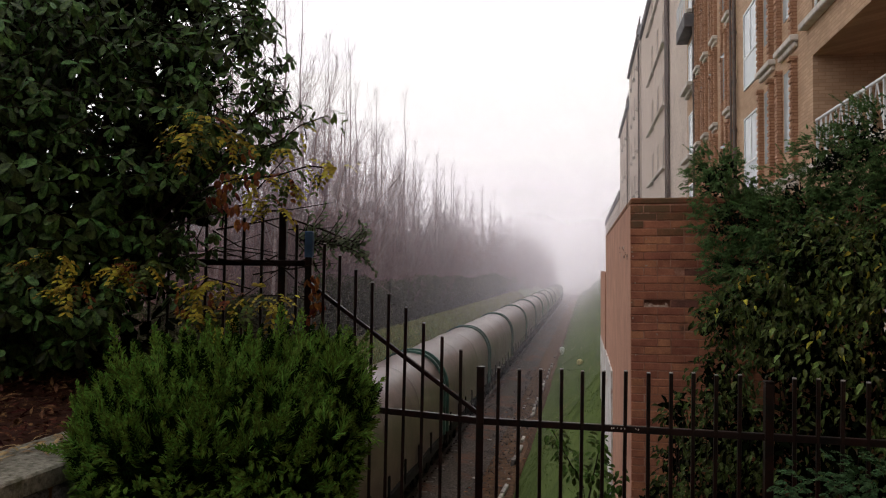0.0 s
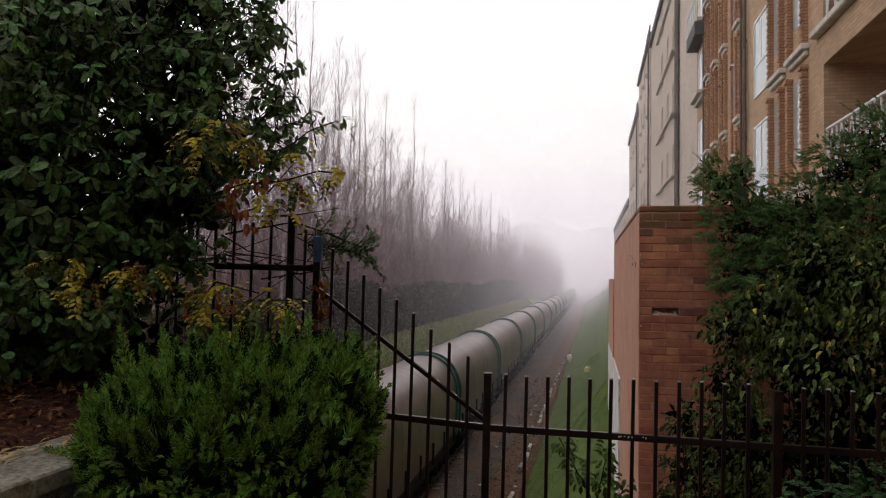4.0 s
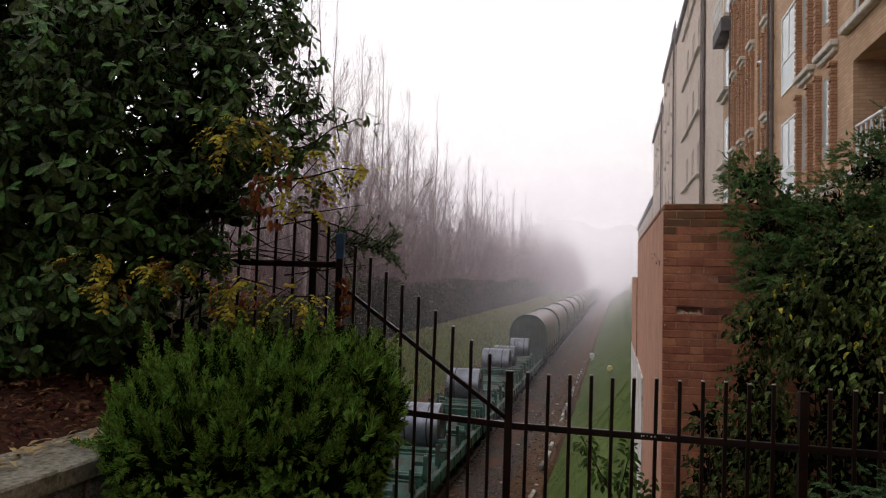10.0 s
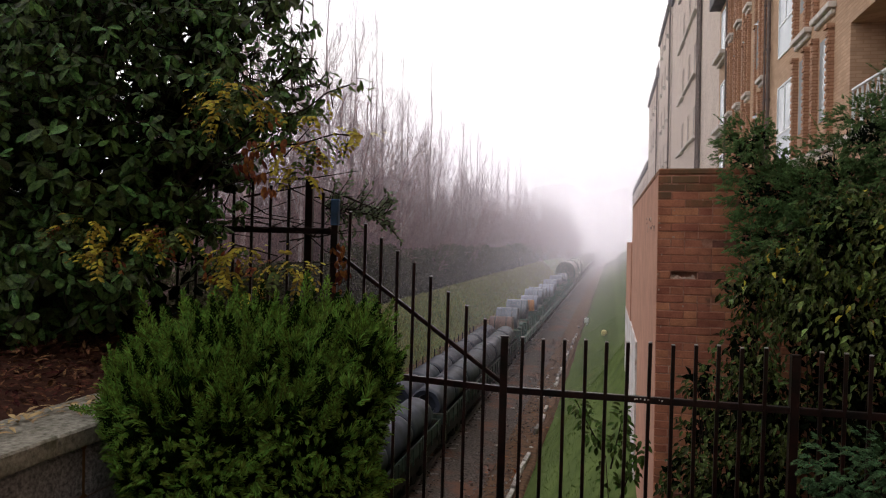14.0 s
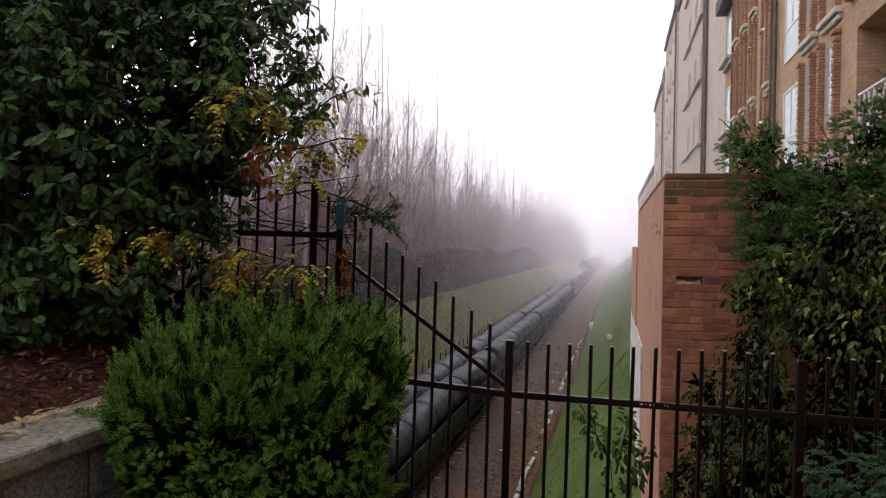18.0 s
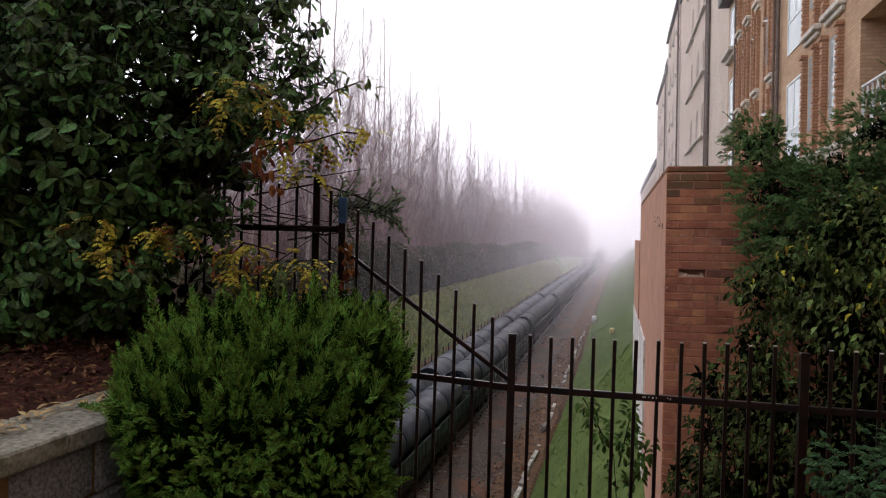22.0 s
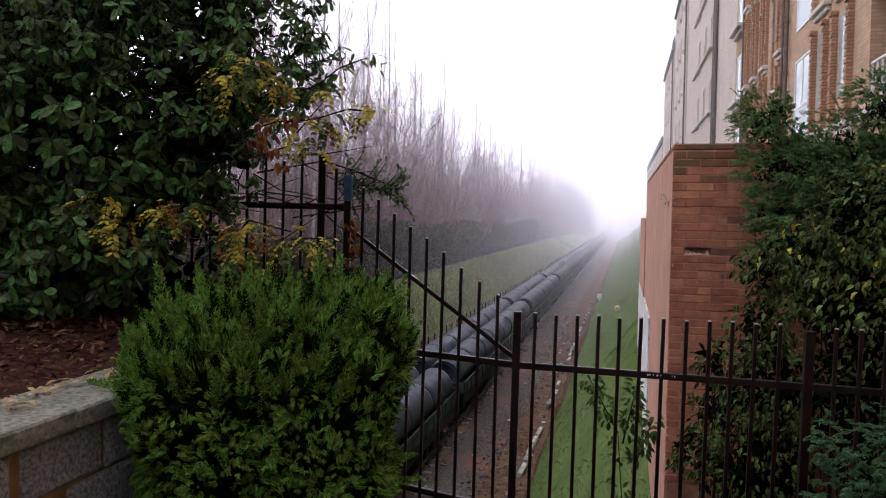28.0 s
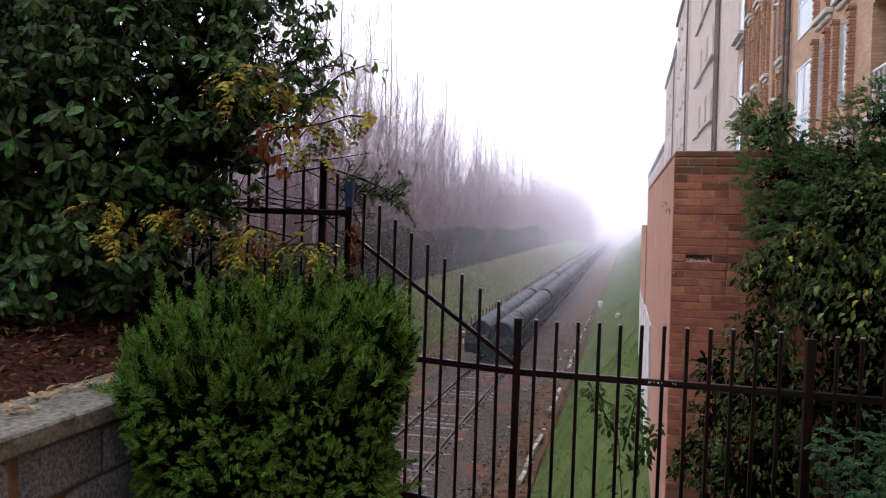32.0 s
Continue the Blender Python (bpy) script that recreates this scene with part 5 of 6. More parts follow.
def pinnate(m, at, along, rnd, size):
    """A hanging compound leaf: a stalk with pairs of small pointed leaflets."""
    a = along.normalized()
    s = a.cross(Vector((0, 0.2, 1))).normalized()
    for k in range(5):
        p = at + a * size * (0.2 + 0.18 * k) + Vector((0, 0, -size * 0.03 * k * k))
        for side in (-1, 1):
            leaf(m, p, a * 0.5 + s * side + Vector((0, 0, -0.35)), Vector((0, -0.8, 0.7)), size * rnd.uniform(0.36, 0.48), size * 0.115)
    leaf(m, at + a * size, a + Vector((0, 0, -0.4)), Vector((0, -0.5, 1)), size * 0.4, size * 0.085)


def autumn_vine():
    root = thing("autumn_climber", "climber with yellow and orange autumn leaves on thin bare stems", "climbing plant")
    rnd = random.Random(51)
    yel, red, gre = Mesh(), Mesh(), Mesh()
    clumps = []
    for y, r, n, spots in ((3.95, 0.05, 7, ((-3.14, 0.05), (-2.99, 0.07), (-2.86, -0.03), (-2.93, -0.11), (-2.67, 0.01), (-2.54, -0.01), (-2.45, 0.03))),
                           (4.6, 0.07, 8, ((-2.50, -0.32), (-2.42, -0.11), (-2.32, -0.09), (-2.22, -0.15), (-2.26, -0.29), (-2.10, -0.18), (-1.96, -0.20), (-2.45, -0.22))),
                           (4.05, 0.06, 7, ((-2.22, 0.79), (-2.13, 0.84), (-2.02, 0.80), (-1.97, 0.74), (-2.22, 0.70))),
                           (4.6, 0.07, 6, ((-2.14, 0.56), (-2.04, 0.60), (-1.98, 0.49), (-1.91, 0.56), (-1.83, 0.65), (-1.94, 0.42))),
                           (4.6, 0.05, 3, ((-1.79, 0.90), (-1.77, 0.68), (-1.64, 0.65), (-1.55, 0.66), (-1.89, 0.79)))):
        clumps += [(Vector((x, y, z)), r, n) for x, z in spots]
    for c, r, n in clumps:
        for _ in range(n):
            d = rand_dir(rnd)
            p = c + d * r * rnd.uniform(0.3, 1.2)
            al = Vector((d.x * 1.3, d.y * 0.4 - 0.3, -0.2 + 0.3 * d.z))
            pinnate(rnd.choice((yel, yel, gre)) if rnd.random() < 0.93 else red, p, (al + rand_dir(rnd) * 0.5).normalized(), rnd, rnd.uniform(0.075, 0.12))
    for c, r, n in (((-2.05, 5.60, -0.08), 0.05, 10), ((-2.03, 5.60, -0.21), 0.06, 14), ((-2.05, 5.60, -0.34), 0.05, 8), ((-2.20, 4.3, 0.46), 0.06, 9), ((-2.15, 4.3, 0.54), 0.05, 7), ((-2.09, 4.3, 0.44), 0.06, 9), ((-2.02, 4.3, 0.32), 0.04, 6), ((-1.98, 4.3, 0.58), 0.05, 6), ((-2.04, 4.3, 0.75), 0.05, 5), ((-2.55, 4.7, -0.20), 0.12, 14), ((-2.3, 4.7, -0.42), 0.12, 10)):
        for _ in range(n):
            p = Vector(c) + rand_dir(rnd) * r
            leaf(red, p, Vector((rnd.uniform(-0.6, 0.6), rnd.uniform(-0.5, 0.2), -1)), Vector((0, -1, 0.2)), rnd.uniform(0.05, 0.085), rnd.uniform(0.012, 0.02), curl=0.3)
    # bare stems, in and out of the pickets
    for _ in range(34):
        a = Vector((rnd.uniform(-3.6, -2.2), rnd.uniform(5.3, 6.0), rnd.uniform(-0.6, 0.5)))
        b = a + Vector((min(rnd.uniform(0.3, 0.9), -1.98 - a.x), rnd.uniform(-0.1, 0.2), rnd.uniform(-0.25, 0.3)))
        mid = a.lerp(b, 0.5) + rand_dir(rnd) * 0.07
        m = Mesh()
        m.rod(a, mid, 0.006, 0.0045, 4)
        m.rod(mid, b, 0.0045, 0.002, 4)
        part("stem", m, M_BARKDARK, root)
    for pts in (((-2.9, 4.7, 0.15), (-2.6, 4.6, 0.30), (-2.3, 4.5, 0.36), (-2.08, 4.5, 0.42)), ((-2.8, 4.7, 0.25), (-2.5, 4.6, 0.50), (-2.2, 4.55, 0.58), (-1.95, 4.6, 0.60), (-1.72, 4.6, 0.66), (-1.55, 4.6, 0.64)), ((-2.5, 4.6, 0.55), (-2.15, 4.5, 0.72), (-1.92, 4.6, 0.82), (-1.78, 4.6, 0.92), (-1.62, 4.6, 0.97)), ((-2.7, 4.7, -0.3), (-2.4, 4.6, -0.05), (-2.1, 4.6, -0.12))):
        m = Mesh()
        for a, b in zip(pts, pts[1:]):
            m.rod(a, b, 0.0055, 0.0045, 5)
        part("stem", m, M_BARKDARK, root)
    for _ in range(14):
        p = Vector((rnd.uniform(-1.75, -1.5), 4.6, rnd.uniform(0.90, 1.02)))
        leaf(gre, p, Vector((rnd.uniform(-0.3, 1), rnd.uniform(-0.3, 0.3), rnd.uniform(-0.8, 0.4))), Vector((0, -0.5, 1)), rnd.uniform(0.05, 0.09), 0.014)
    for mesh, mat, nm in ((yel, M_YELLOW, "yellow_leaves"), (red, M_RED, "red_leaves"), (gre, M_VINEGREEN, "green_leaves")):
        part(nm, mesh, mat, root, kind="stuff")


M_VINEGREEN = leaf_material("vine_green_leaf", (0.10, 0.13, 0.03), (0.045, 0.07, 0.018), rough=0.55, spread=0.5, sheen=0.2, thin=0.3)


def cypress():
    root = thing("cypress_hedge", "feathery blue-green cypress leaning over the brick pier", "shrub")
    rnd = random.Random(61)
    blobs = [((1.12, 7.05, 0.78), 0.27), ((1.02, 7.1, 0.92), 0.13), ((1.22, 7.0, 0.92), 0.16), ((1.22, 6.95, 0.42), 0.30), ((1.46, 6.9, 0.42), 0.30), ((1.75, 6.85, 0.58), 0.32), ((2.02, 6.8, 0.90), 0.34), ((2.30, 6.7, 1.00), 0.42),
             ((1.75, 6.75, 0.20), 0.45), ((1.24, 7.0, 0.05), 0.24), ((1.17, 7.0, -0.22), 0.18), ((2.4, 6.6, 0.4), 0.55), ((1.50, 6.8, -0.02), 0.36), ((2.9, 6.5, 0.6), 0.62)]
    for c, r in blobs:
        m = Mesh()
        m.rod((2.4, 7.0, -3.4), Vector((2.2, 7.0, -0.4)), 0.05, 0.03, 6)
        m.rod(Vector((2.2, 7.0, -0.4)), c, 0.03, 0.006, 6)
        part("branch", m, M_BARKDARK, root)
    m = Mesh()
    # inner leaves carry the crown's inner shade as their dark colour
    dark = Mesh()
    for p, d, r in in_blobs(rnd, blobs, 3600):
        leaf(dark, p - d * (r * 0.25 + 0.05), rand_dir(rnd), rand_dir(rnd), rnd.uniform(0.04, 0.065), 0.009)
    part("inner_foliage", dark, M_CYPRESS_SHADE, root, kind="stuff")
    # tufts: each a bunch of drooping flat sprays on one short shoot
    for p, d, r in in_blobs(rnd, blobs, 1150):
        if d.y > 0.40:
            continue
        way = (d * 0.9 + Vector((-0.40, -0.25, 0.30)) + rand_dir(rnd) * 0.25).normalized()
        for _ in range(9):
            q = p + rand_dir(rnd) * rnd.uniform(0.0, 0.05) + way * rnd.uniform(-0.05, 0.05)
            spray(m, q, (way + rand_dir(rnd) * 0.5).normalized(), Vector((0, -0.5, 0.9)) + rand_dir(rnd) * 0.4, rnd.uniform(0.040, 0.075), rnd, 6, 0.0042, droop=0.35)
    for p, d, r in in_blobs(rnd, blobs, 90):
        if d.y < 0.4:
            frond(m, p + d * 0.02, d + Vector((-0.5, -0.1, 0.25)) + rand_dir(rnd) * 0.3, Vector((0.1, -0.6, 0.8)), rnd.uniform(0.12, 0.20), rnd, 0.0036, 8)
    part("foliage", m, M_CYPRESS, root, kind="stuff")


M_CYPRESS_SHADE = leaf_material("cypress_shade_leaf", (0.012, 0.022, 0.012), (0.005, 0.010, 0.006), rough=0.85, spread=0.4, sheen=0.05, thin=0.05)


def climber():
    root = thing("leafy_climber", "tangled dark green climber with a few yellow leaves", "climbing plant")
    rnd = random.Random(71)
    blobs = [((1.08, 6.5, -0.42), 0.22), ((1.06, 6.4, -0.85), 0.27), ((1.40, 6.4, -0.25), 0.36), ((1.75, 6.2, 0.05), 0.45), ((2.2, 6.1, 0.0), 0.55), ((1.7, 6.2, -0.6), 0.55), ((2.4, 6.0, -0.7), 0.7), ((1.15, 6.3, -1.3), 0.42), ((1.7, 6.1, -1.4), 0.6), ((2.5, 5.9, -1.5), 0.7), ((0.80, 6.5, -1.60), 0.30), ((0.75, 6.4, -1.15), 0.20), ((1.1, 6.2, -1.9), 0.5), ((2.9, 6.0, -0.2), 0.6), ((0.62, 6.6, -1.95), 0.22)]
    for c, r in blobs:
        m = Mesh()
        for _ in range(3):
            m.rod(Vector((c[0] + rnd.uniform(-0.3, 0.3), 6.4, -3.9)), Vector(c) + rand_dir(rnd) * r * 0.5, 0.010, 0.004, 5)
        part("stem", m, M_BARKDARK, root)
    fol, yel = Mesh(), Mesh()
    one = Mesh()
    leaf(one, Vector(), Vector((1, 0, 0)), Vector((0, 0, 1)), 0.08, 0.018, 0.45, 0.5)
    one = one.data("leaf", M_CLIMB1)
    count = 0
    for p, d, r in in_blobs(rnd, blobs, 1250):
        for _ in range(3):
            q = p + rand_dir(rnd) * 0.05
            al = (d * 0.5 + rand_dir(rnd) * 0.7 + Vector((-0.1, -0.2, -0.65))).normalized()
            up = (Vector((0, -0.5, 0.9)) + rand_dir(rnd) * 0.5).normalized()
            ln = rnd.uniform(0.042, 0.08)
            if (q.z < -0.75 or q.x > 1.9 and q.z < -0.35) and rnd.random() < (0.80 if q.x > 1.35 else 0.35):
                continue
            if count < 280 and d.y < -0.5 and q.z > -0.9 and rnd.random() < 0.16:
                count += 1
                ob = part("leaf", one, None, root)
                y = up.cross(al).normalized()
                ob.matrix_basis = Matrix.Translation(q) @ Matrix((al, y, al.cross(y))).transposed().to_4x4() @ Matrix.Scale(ln / 0.070, 4)
            else:
                leaf(yel if rnd.random() < 0.05 and q.z > -0.6 else fol, q, al, up, ln, ln * rnd.uniform(0.18, 0.26), 0.45, 0.5)
    # near-black leaf filling paints the deep shade behind the climber
    shade_leaves = Mesh()
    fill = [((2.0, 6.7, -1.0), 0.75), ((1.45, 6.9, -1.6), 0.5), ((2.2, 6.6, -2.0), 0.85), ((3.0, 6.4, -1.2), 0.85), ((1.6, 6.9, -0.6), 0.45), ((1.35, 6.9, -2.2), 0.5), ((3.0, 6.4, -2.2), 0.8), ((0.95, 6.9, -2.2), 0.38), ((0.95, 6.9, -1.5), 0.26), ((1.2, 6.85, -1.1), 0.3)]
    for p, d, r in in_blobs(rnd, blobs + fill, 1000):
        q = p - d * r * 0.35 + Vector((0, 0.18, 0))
        leaf(shade_leaves, q, rand_dir(rnd), rand_dir(rnd), rnd.uniform(0.08, 0.13), 0.026)
    part("inner_foliage", shade_leaves, M_INNER_SHADE, root, "inner leaves coloured near black for shade", kind="stuff")
    part("foliage", fol, M_CLIMBER, root, kind="stuff")
    part("yellow_leaves", yel, M_YELLOW, root, kind="stuff")


M_CLIMB1 = material("climber_single_leaf", (0.15, 0.20, 0.045), (0.06, 0.09, 0.02), scale=30, rough=0.42, obj=0.5, bump=0.1, spec=0.25)


def sprout():
    root = thing("leafy_sapling", "thin green sapling growing by the fence", "sapling")
    rnd = random.Random(81)
    fol = Mesh()
    for a, b in (((0.15, 6.5, -4.0), (-0.02, 6.35, -1.75)), ((-0.02, 6.35, -1.75), (-0.27, 6.3, -1.28)), ((0.02, 6.4, -1.85), (0.12, 6.35, -1.35)), ((0.1, 6.45, -2.1), (0.26, 6.35, -1.6))):
        m = Mesh()
        m.rod(a, b, 0.008, 0.003, 5)
        part("stem", m, M_BARKDARK, root)
        for k in range(70):
            p = Vector(a).lerp(Vector(b), 0.25 + 0.75 * rnd.random())
            f = rand_dir(rnd)
            leaf(fol, p + f * 0.05, f + Vector((0, -0.2, -0.5)), Vector((0, -0.6, 0.8)), rnd.uniform(0.05, 0.085), rnd.uniform(0.013, 0.019), 0.35)
    part("foliage", fol, M_SPROUT, root, kind="stuff")


M_SPROUT = leaf_material("sapling_leaf", (0.080, 0.135, 0.024), (0.030, 0.058, 0.012), rough=0.5, spread=0.5, sheen=0.12, thin=0.2)


def juniper():
    root = thing("juniper_bush", "low grey-green juniper with drooping tips", "shrub")
    rnd = random.Random(91)
    blobs = [((1.28, 4.4, -1.22), 0.22), ((1.55, 4.4, -1.25), 0.30), ((1.25, 4.3, -1.50), 0.26), ((1.7, 4.3, -1.55), 0.4), ((1.10, 4.35, -1.14), 0.12), ((1.42, 4.35, -1.08), 0.14)]
    m = Mesh()
    m.rod((1.6, 4.5, -2.5), (1.4, 4.4, -1.25), 0.03, 0.01, 6)
    part("stem", m, M_BARKDARK, root)
    m = Mesh()
    for p, d, r in in_blobs(rnd, blobs, 2000):
        out = (d * 0.6 + Vector((-0.7, -0.35, 0.10)) + rand_dir(rnd) * 0.3).normalized()
        spray(m, p, out, Vector((0, -0.2, 1)) + rand_dir(rnd) * 0.25, rnd.uniform(0.05, 0.09), rnd, 7, 0.0075, droop=0.25)
    part("foliage", m, M_JUNIPER, root, kind="stuff")


M_JUNIPER = leaf_material("juniper_leaf", (0.070, 0.130, 0.055), (0.014, 0.032, 0.014), rough=0.75, spread=0.4, sheen=0.04, thin=0.1)


# ---- bare poplars, scrub and the hedge on the far bank ----
def poplar_meshes(seed, H):
    rnd = random.Random(seed)
    trunk, crown = Mesh(), Mesh()
    p, r = Vector((0, 0, -0.4)), 0.13
    pts = [p]
    for k in range(8):
        q = Vector((rnd.uniform(-0.12, 0.12), rnd.uniform(-0.12, 0.12), 0)) + Vector((p.x * 0.8, p.y * 0.8, -0.4 + (H + 0.4) * (k + 1) / 8))
        trunk.rod(p, q, max(0.02, r * (1 - k / 8.3)), max(0.012, r * (1 - (k + 1) / 8.3)), 6, False)
        pts.append(q)
        p = q
    def twigs(a, b, d, n, size):
        for _ in range(n):
            c = a.lerp(b, rnd.uniform(0.15, 1.0))
            w = rnd.uniform(0, 2 * math.pi)
            d2 = (d + Vector((math.cos(w), math.sin(w), rnd.uniform(-0.1, 0.4))) * rnd.uniform(0.3, 0.6)).normalized()
            e = c + d2 * rnd.uniform(0.5, 1.0) * size
            crown.rod(c, e, 0.0085, 0.003, 3, False)
            for _ in range(2):
                f = c.lerp(e, rnd.uniform(0.3, 0.9))
                crown.rod(f, f + (d2 + rand_dir(rnd) * 0.55).normalized() * rnd.uniform(0.3, 0.8), 0.006, 0.0025, 3, False)

    for k in range(1, 8):
        twigs(pts[k], pts[k + 1], Vector((0, 0, 1)), 9, 1.5)
    for k in range(13):
        t = rnd.uniform(0.10, 0.62)
        i = min(7, int(t * 8))
        a = pts[i].lerp(pts[i + 1], t * 8 - i)
        w = rnd.uniform(0, 2 * math.pi)
        lean = rnd.uniform(0.28, 0.62)
        ln = H * rnd.uniform(0.30, 0.52) * (1 - 0.45 * t)
        d = Vector((math.cos(w) * lean, math.sin(w) * lean, 1)).normalized()
        mid = a + d * ln * 0.45
        d2 = Vector((d.x * 0.75 + rnd.uniform(-0.1, 0.1), d.y * 0.75 + rnd.uniform(-0.1, 0.1), 1)).normalized()
        b = mid + d2 * ln * 0.55
        crown.rod(a, mid, 0.034 * (1.1 - t), 0.020 * (1.1 - t), 4, False)
        crown.rod(mid, b, 0.020 * (1.1 - t), 0.005, 4, False)
        twigs(a, mid, d, 7, 1.6)
        twigs(mid, b, d2, 14, 1.3)
    return trunk.data("trunk", M_BARK), crown.data("crown", M_BARK)


def poplars():
    kinds = [poplar_meshes(100 + k, h) for k, h in enumerate((19.5, 17.5, 16.0, 18.0, 15.0))]
    rnd = random.Random(7)
    rows = [(-16.6, 34, 3.6, 62), (-19.6, 33, 4.2, 50), (-24.5, 37, 3.6, 18)]
    for x0, y0, step, n in rows:
        for k in range(n):
            y = y0 + step * k + rnd.uniform(-0.7, 0.7)
            x = x0 + rnd.uniform(-0.8, 0.8) + 6.6 * smooth(110, 250, y) * rnd.uniform(0.3, 1.0)
            which = 0 if (k in (6, 7) and x0 == -16.6) else rnd.randrange(5)
            tk, cr = kinds[which]
            root = thing("poplar_tree", "tall bare poplar with upright grey twigs in mist", "tree", "row of bare poplars")
            sc = rnd.uniform(0.78, 1.0) if y > 85 else rnd.uniform(0.88, 1.12)
            root.matrix_basis = pose(x, y, ground_z(x, y) - 0.1, 0, 0, rnd.uniform(0, 360)) @ Matrix.Scale(sc, 4)
            part("trunk", tk, None, root)
            part("crown", cr, None, root)


def scrub():
    rnd = random.Random(17)
    kinds = []
    for s in range(4):
        m = Mesh()
        for _ in range(60):
            a = Vector((rnd.uniform(-0.9, 0.9), rnd.uniform(-0.9, 0.9), -0.2))
            d = Vector((rnd.uniform(-0.5, 0.5), rnd.uniform(-0.5, 0.5), 1)).normalized()
            b = a + d * rnd.uniform(2.5, 6.2)
            m.rod(a, b, 0.018, 0.005, 3, False)
            for _ in range(24):
                c = a.lerp(b, rnd.uniform(0.2, 1.0))
                e = c + (d * 0.6 + rand_dir(rnd)).normalized() * rnd.uniform(0.4, 1.1)
                m.rod(c, e, 0.006, 0.0025, 3, False)
        kinds.append(m.data("twig_mass", M_SCRUB))
    for k in range(170):
        y = 23 + 1.35 * k + rnd.uniform(-0.6, 0.6)
        x = rnd.uniform(-21, -15.8) + 6.0 * smooth(110, 250, y) * rnd.uniform(0.3, 1.0)
        root = thing("bare_bush", "bare reddish-brown bush under the poplars", "bush", "bare bushes under the poplars")
        root.matrix_basis = pose(x, y, ground_z(x, y) - 0.1, 0, 0, rnd.uniform(0, 360)) @ Matrix.Scale(rnd.uniform(1.7, 2.3) if 36 < y < 50 and k % 2 else rnd.uniform(0.9, 1.3) + (rnd.uniform(0.2, 0.8) if k % 3 and y > 44 else 0.0), 4)
        part("twig_mass", kinds[rnd.randrange(4)], None, root, kind="stuff")


def hedge():
    rnd = random.Random(27)
    kinds = []
    for s in range(3):
        fol, core = Mesh(), Mesh()
        for _ in range(13000):
            d = rand_dir(rnd)
            q = (abs(d.x) ** 4 + abs(d.y) ** 4 + abs(d.z) ** 4) ** -0.25
            k = q * rnd.uniform(0.82, 1.0) * (1 + 0.30 * noise.noise(d * 2.5 + Vector((s * 7, 0, 0))) + 0.12 * noise.noise(d * 7.0))
            p = Vector((d.x * 0.95 * k, d.y * 3.0 * k, 1.85 + d.z * 1.9 * k))
            f = rand_dir(rnd)
            leaf(fol, p, f, rand_dir(rnd), rnd.uniform(0.10, 0.17), rnd.uniform(0.035, 0.055))
        for _ in range(60):
            a = Vector((rnd.uniform(-0.4, 0.4), rnd.uniform(-2.6, 2.6), -0.2))
            core.rod(a, a + Vector((rnd.uniform(-0.5, 0.5), rnd.uniform(-0.5, 0.5), rnd.uniform(2.6, 3.8))), 0.04, 0.01, 4, False)
        kinds.append((fol.data("foliage", M_HEDGE), core.data("stem_mass", M_BARKDARK)))
    for k in range(42):
        y = 27 + 4.9 * k
        x = -14.6 + rnd.uniform(-0.2, 0.2)
        root = thing("hedge", "dark clipped evergreen hedge on top of the bank", "hedge", "hedge along the cutting")
        root.matrix_basis = pose(x, y, ground_z(x, y), 0, 0, rnd.choice((0, 180)) + rnd.uniform(-2, 2)) @ Matrix.Diagonal((rnd.uniform(0.95, 1.15), 1, rnd.uniform(0.72, 0.97), 1))
        f, c = kinds[rnd.randrange(3)]
        part("foliage", f, None, root, kind="stuff")
        part("stem_mass", c, None, root, kind="stuff")


def bank_grass():
    """Tufts of uneven grass over both banks."""
    rnd = random.Random(37)
    for nm, x0, x1, n, y0, y1, lab in (("bank_grass", -13.6, -9.7, 72000, 22, 150, "long yellowish grass on the far bank"), ("near_grass", -2.3, 0.5, 26000, 9, 60, "short wet green grass on the near bank")):
        m = Mesh()
        for _ in range(n):
            y = y0 + (y1 - y0) * rnd.random() ** 1.6
            x = rnd.uniform(x0, x1)
            z = ground_z(x, y)
            h = (rnd.uniform(0.10, 0.28) if nm == "bank_grass" else rnd.uniform(0.02, 0.045)) * (1 + 0.6 * noise.noise((x * 1.2, y * 0.8, 3)))
            w = rnd.uniform(0.010, 0.022) * (1 + max(0, y - 60) / 60) if nm == "bank_grass" else rnd.uniform(0.005, 0.010)
            a = rnd.uniform(0, math.pi)
            dx, dy = math.cos(a) * w, math.sin(a) * w
            m.add([(x - dx, y - dy, z - 0.02), (x + dx, y + dy, z - 0.02), (x + rnd.uniform(-0.5, 0.5) * h, y + rnd.uniform(-0.5, 0.5) * h, z + h)], [(0, 1, 2)])
        tagged(part(nm, m, M_BLADE if nm == "bank_grass" else M_BLADE2), lab, "grass", kind="stuff")


M_BLADE = leaf_material("dry_grass_blade", (0.28, 0.255, 0.10), (0.16, 0.16, 0.055), rough=0.85, spread=0.45, sheen=0.04, thin=0.4)
M_BLADE2 = leaf_material("grass_blade", (0.105, 0.155, 0.042), (0.075, 0.115, 0.030), rough=0.85, spread=0.15, sheen=0.02, thin=0.4)


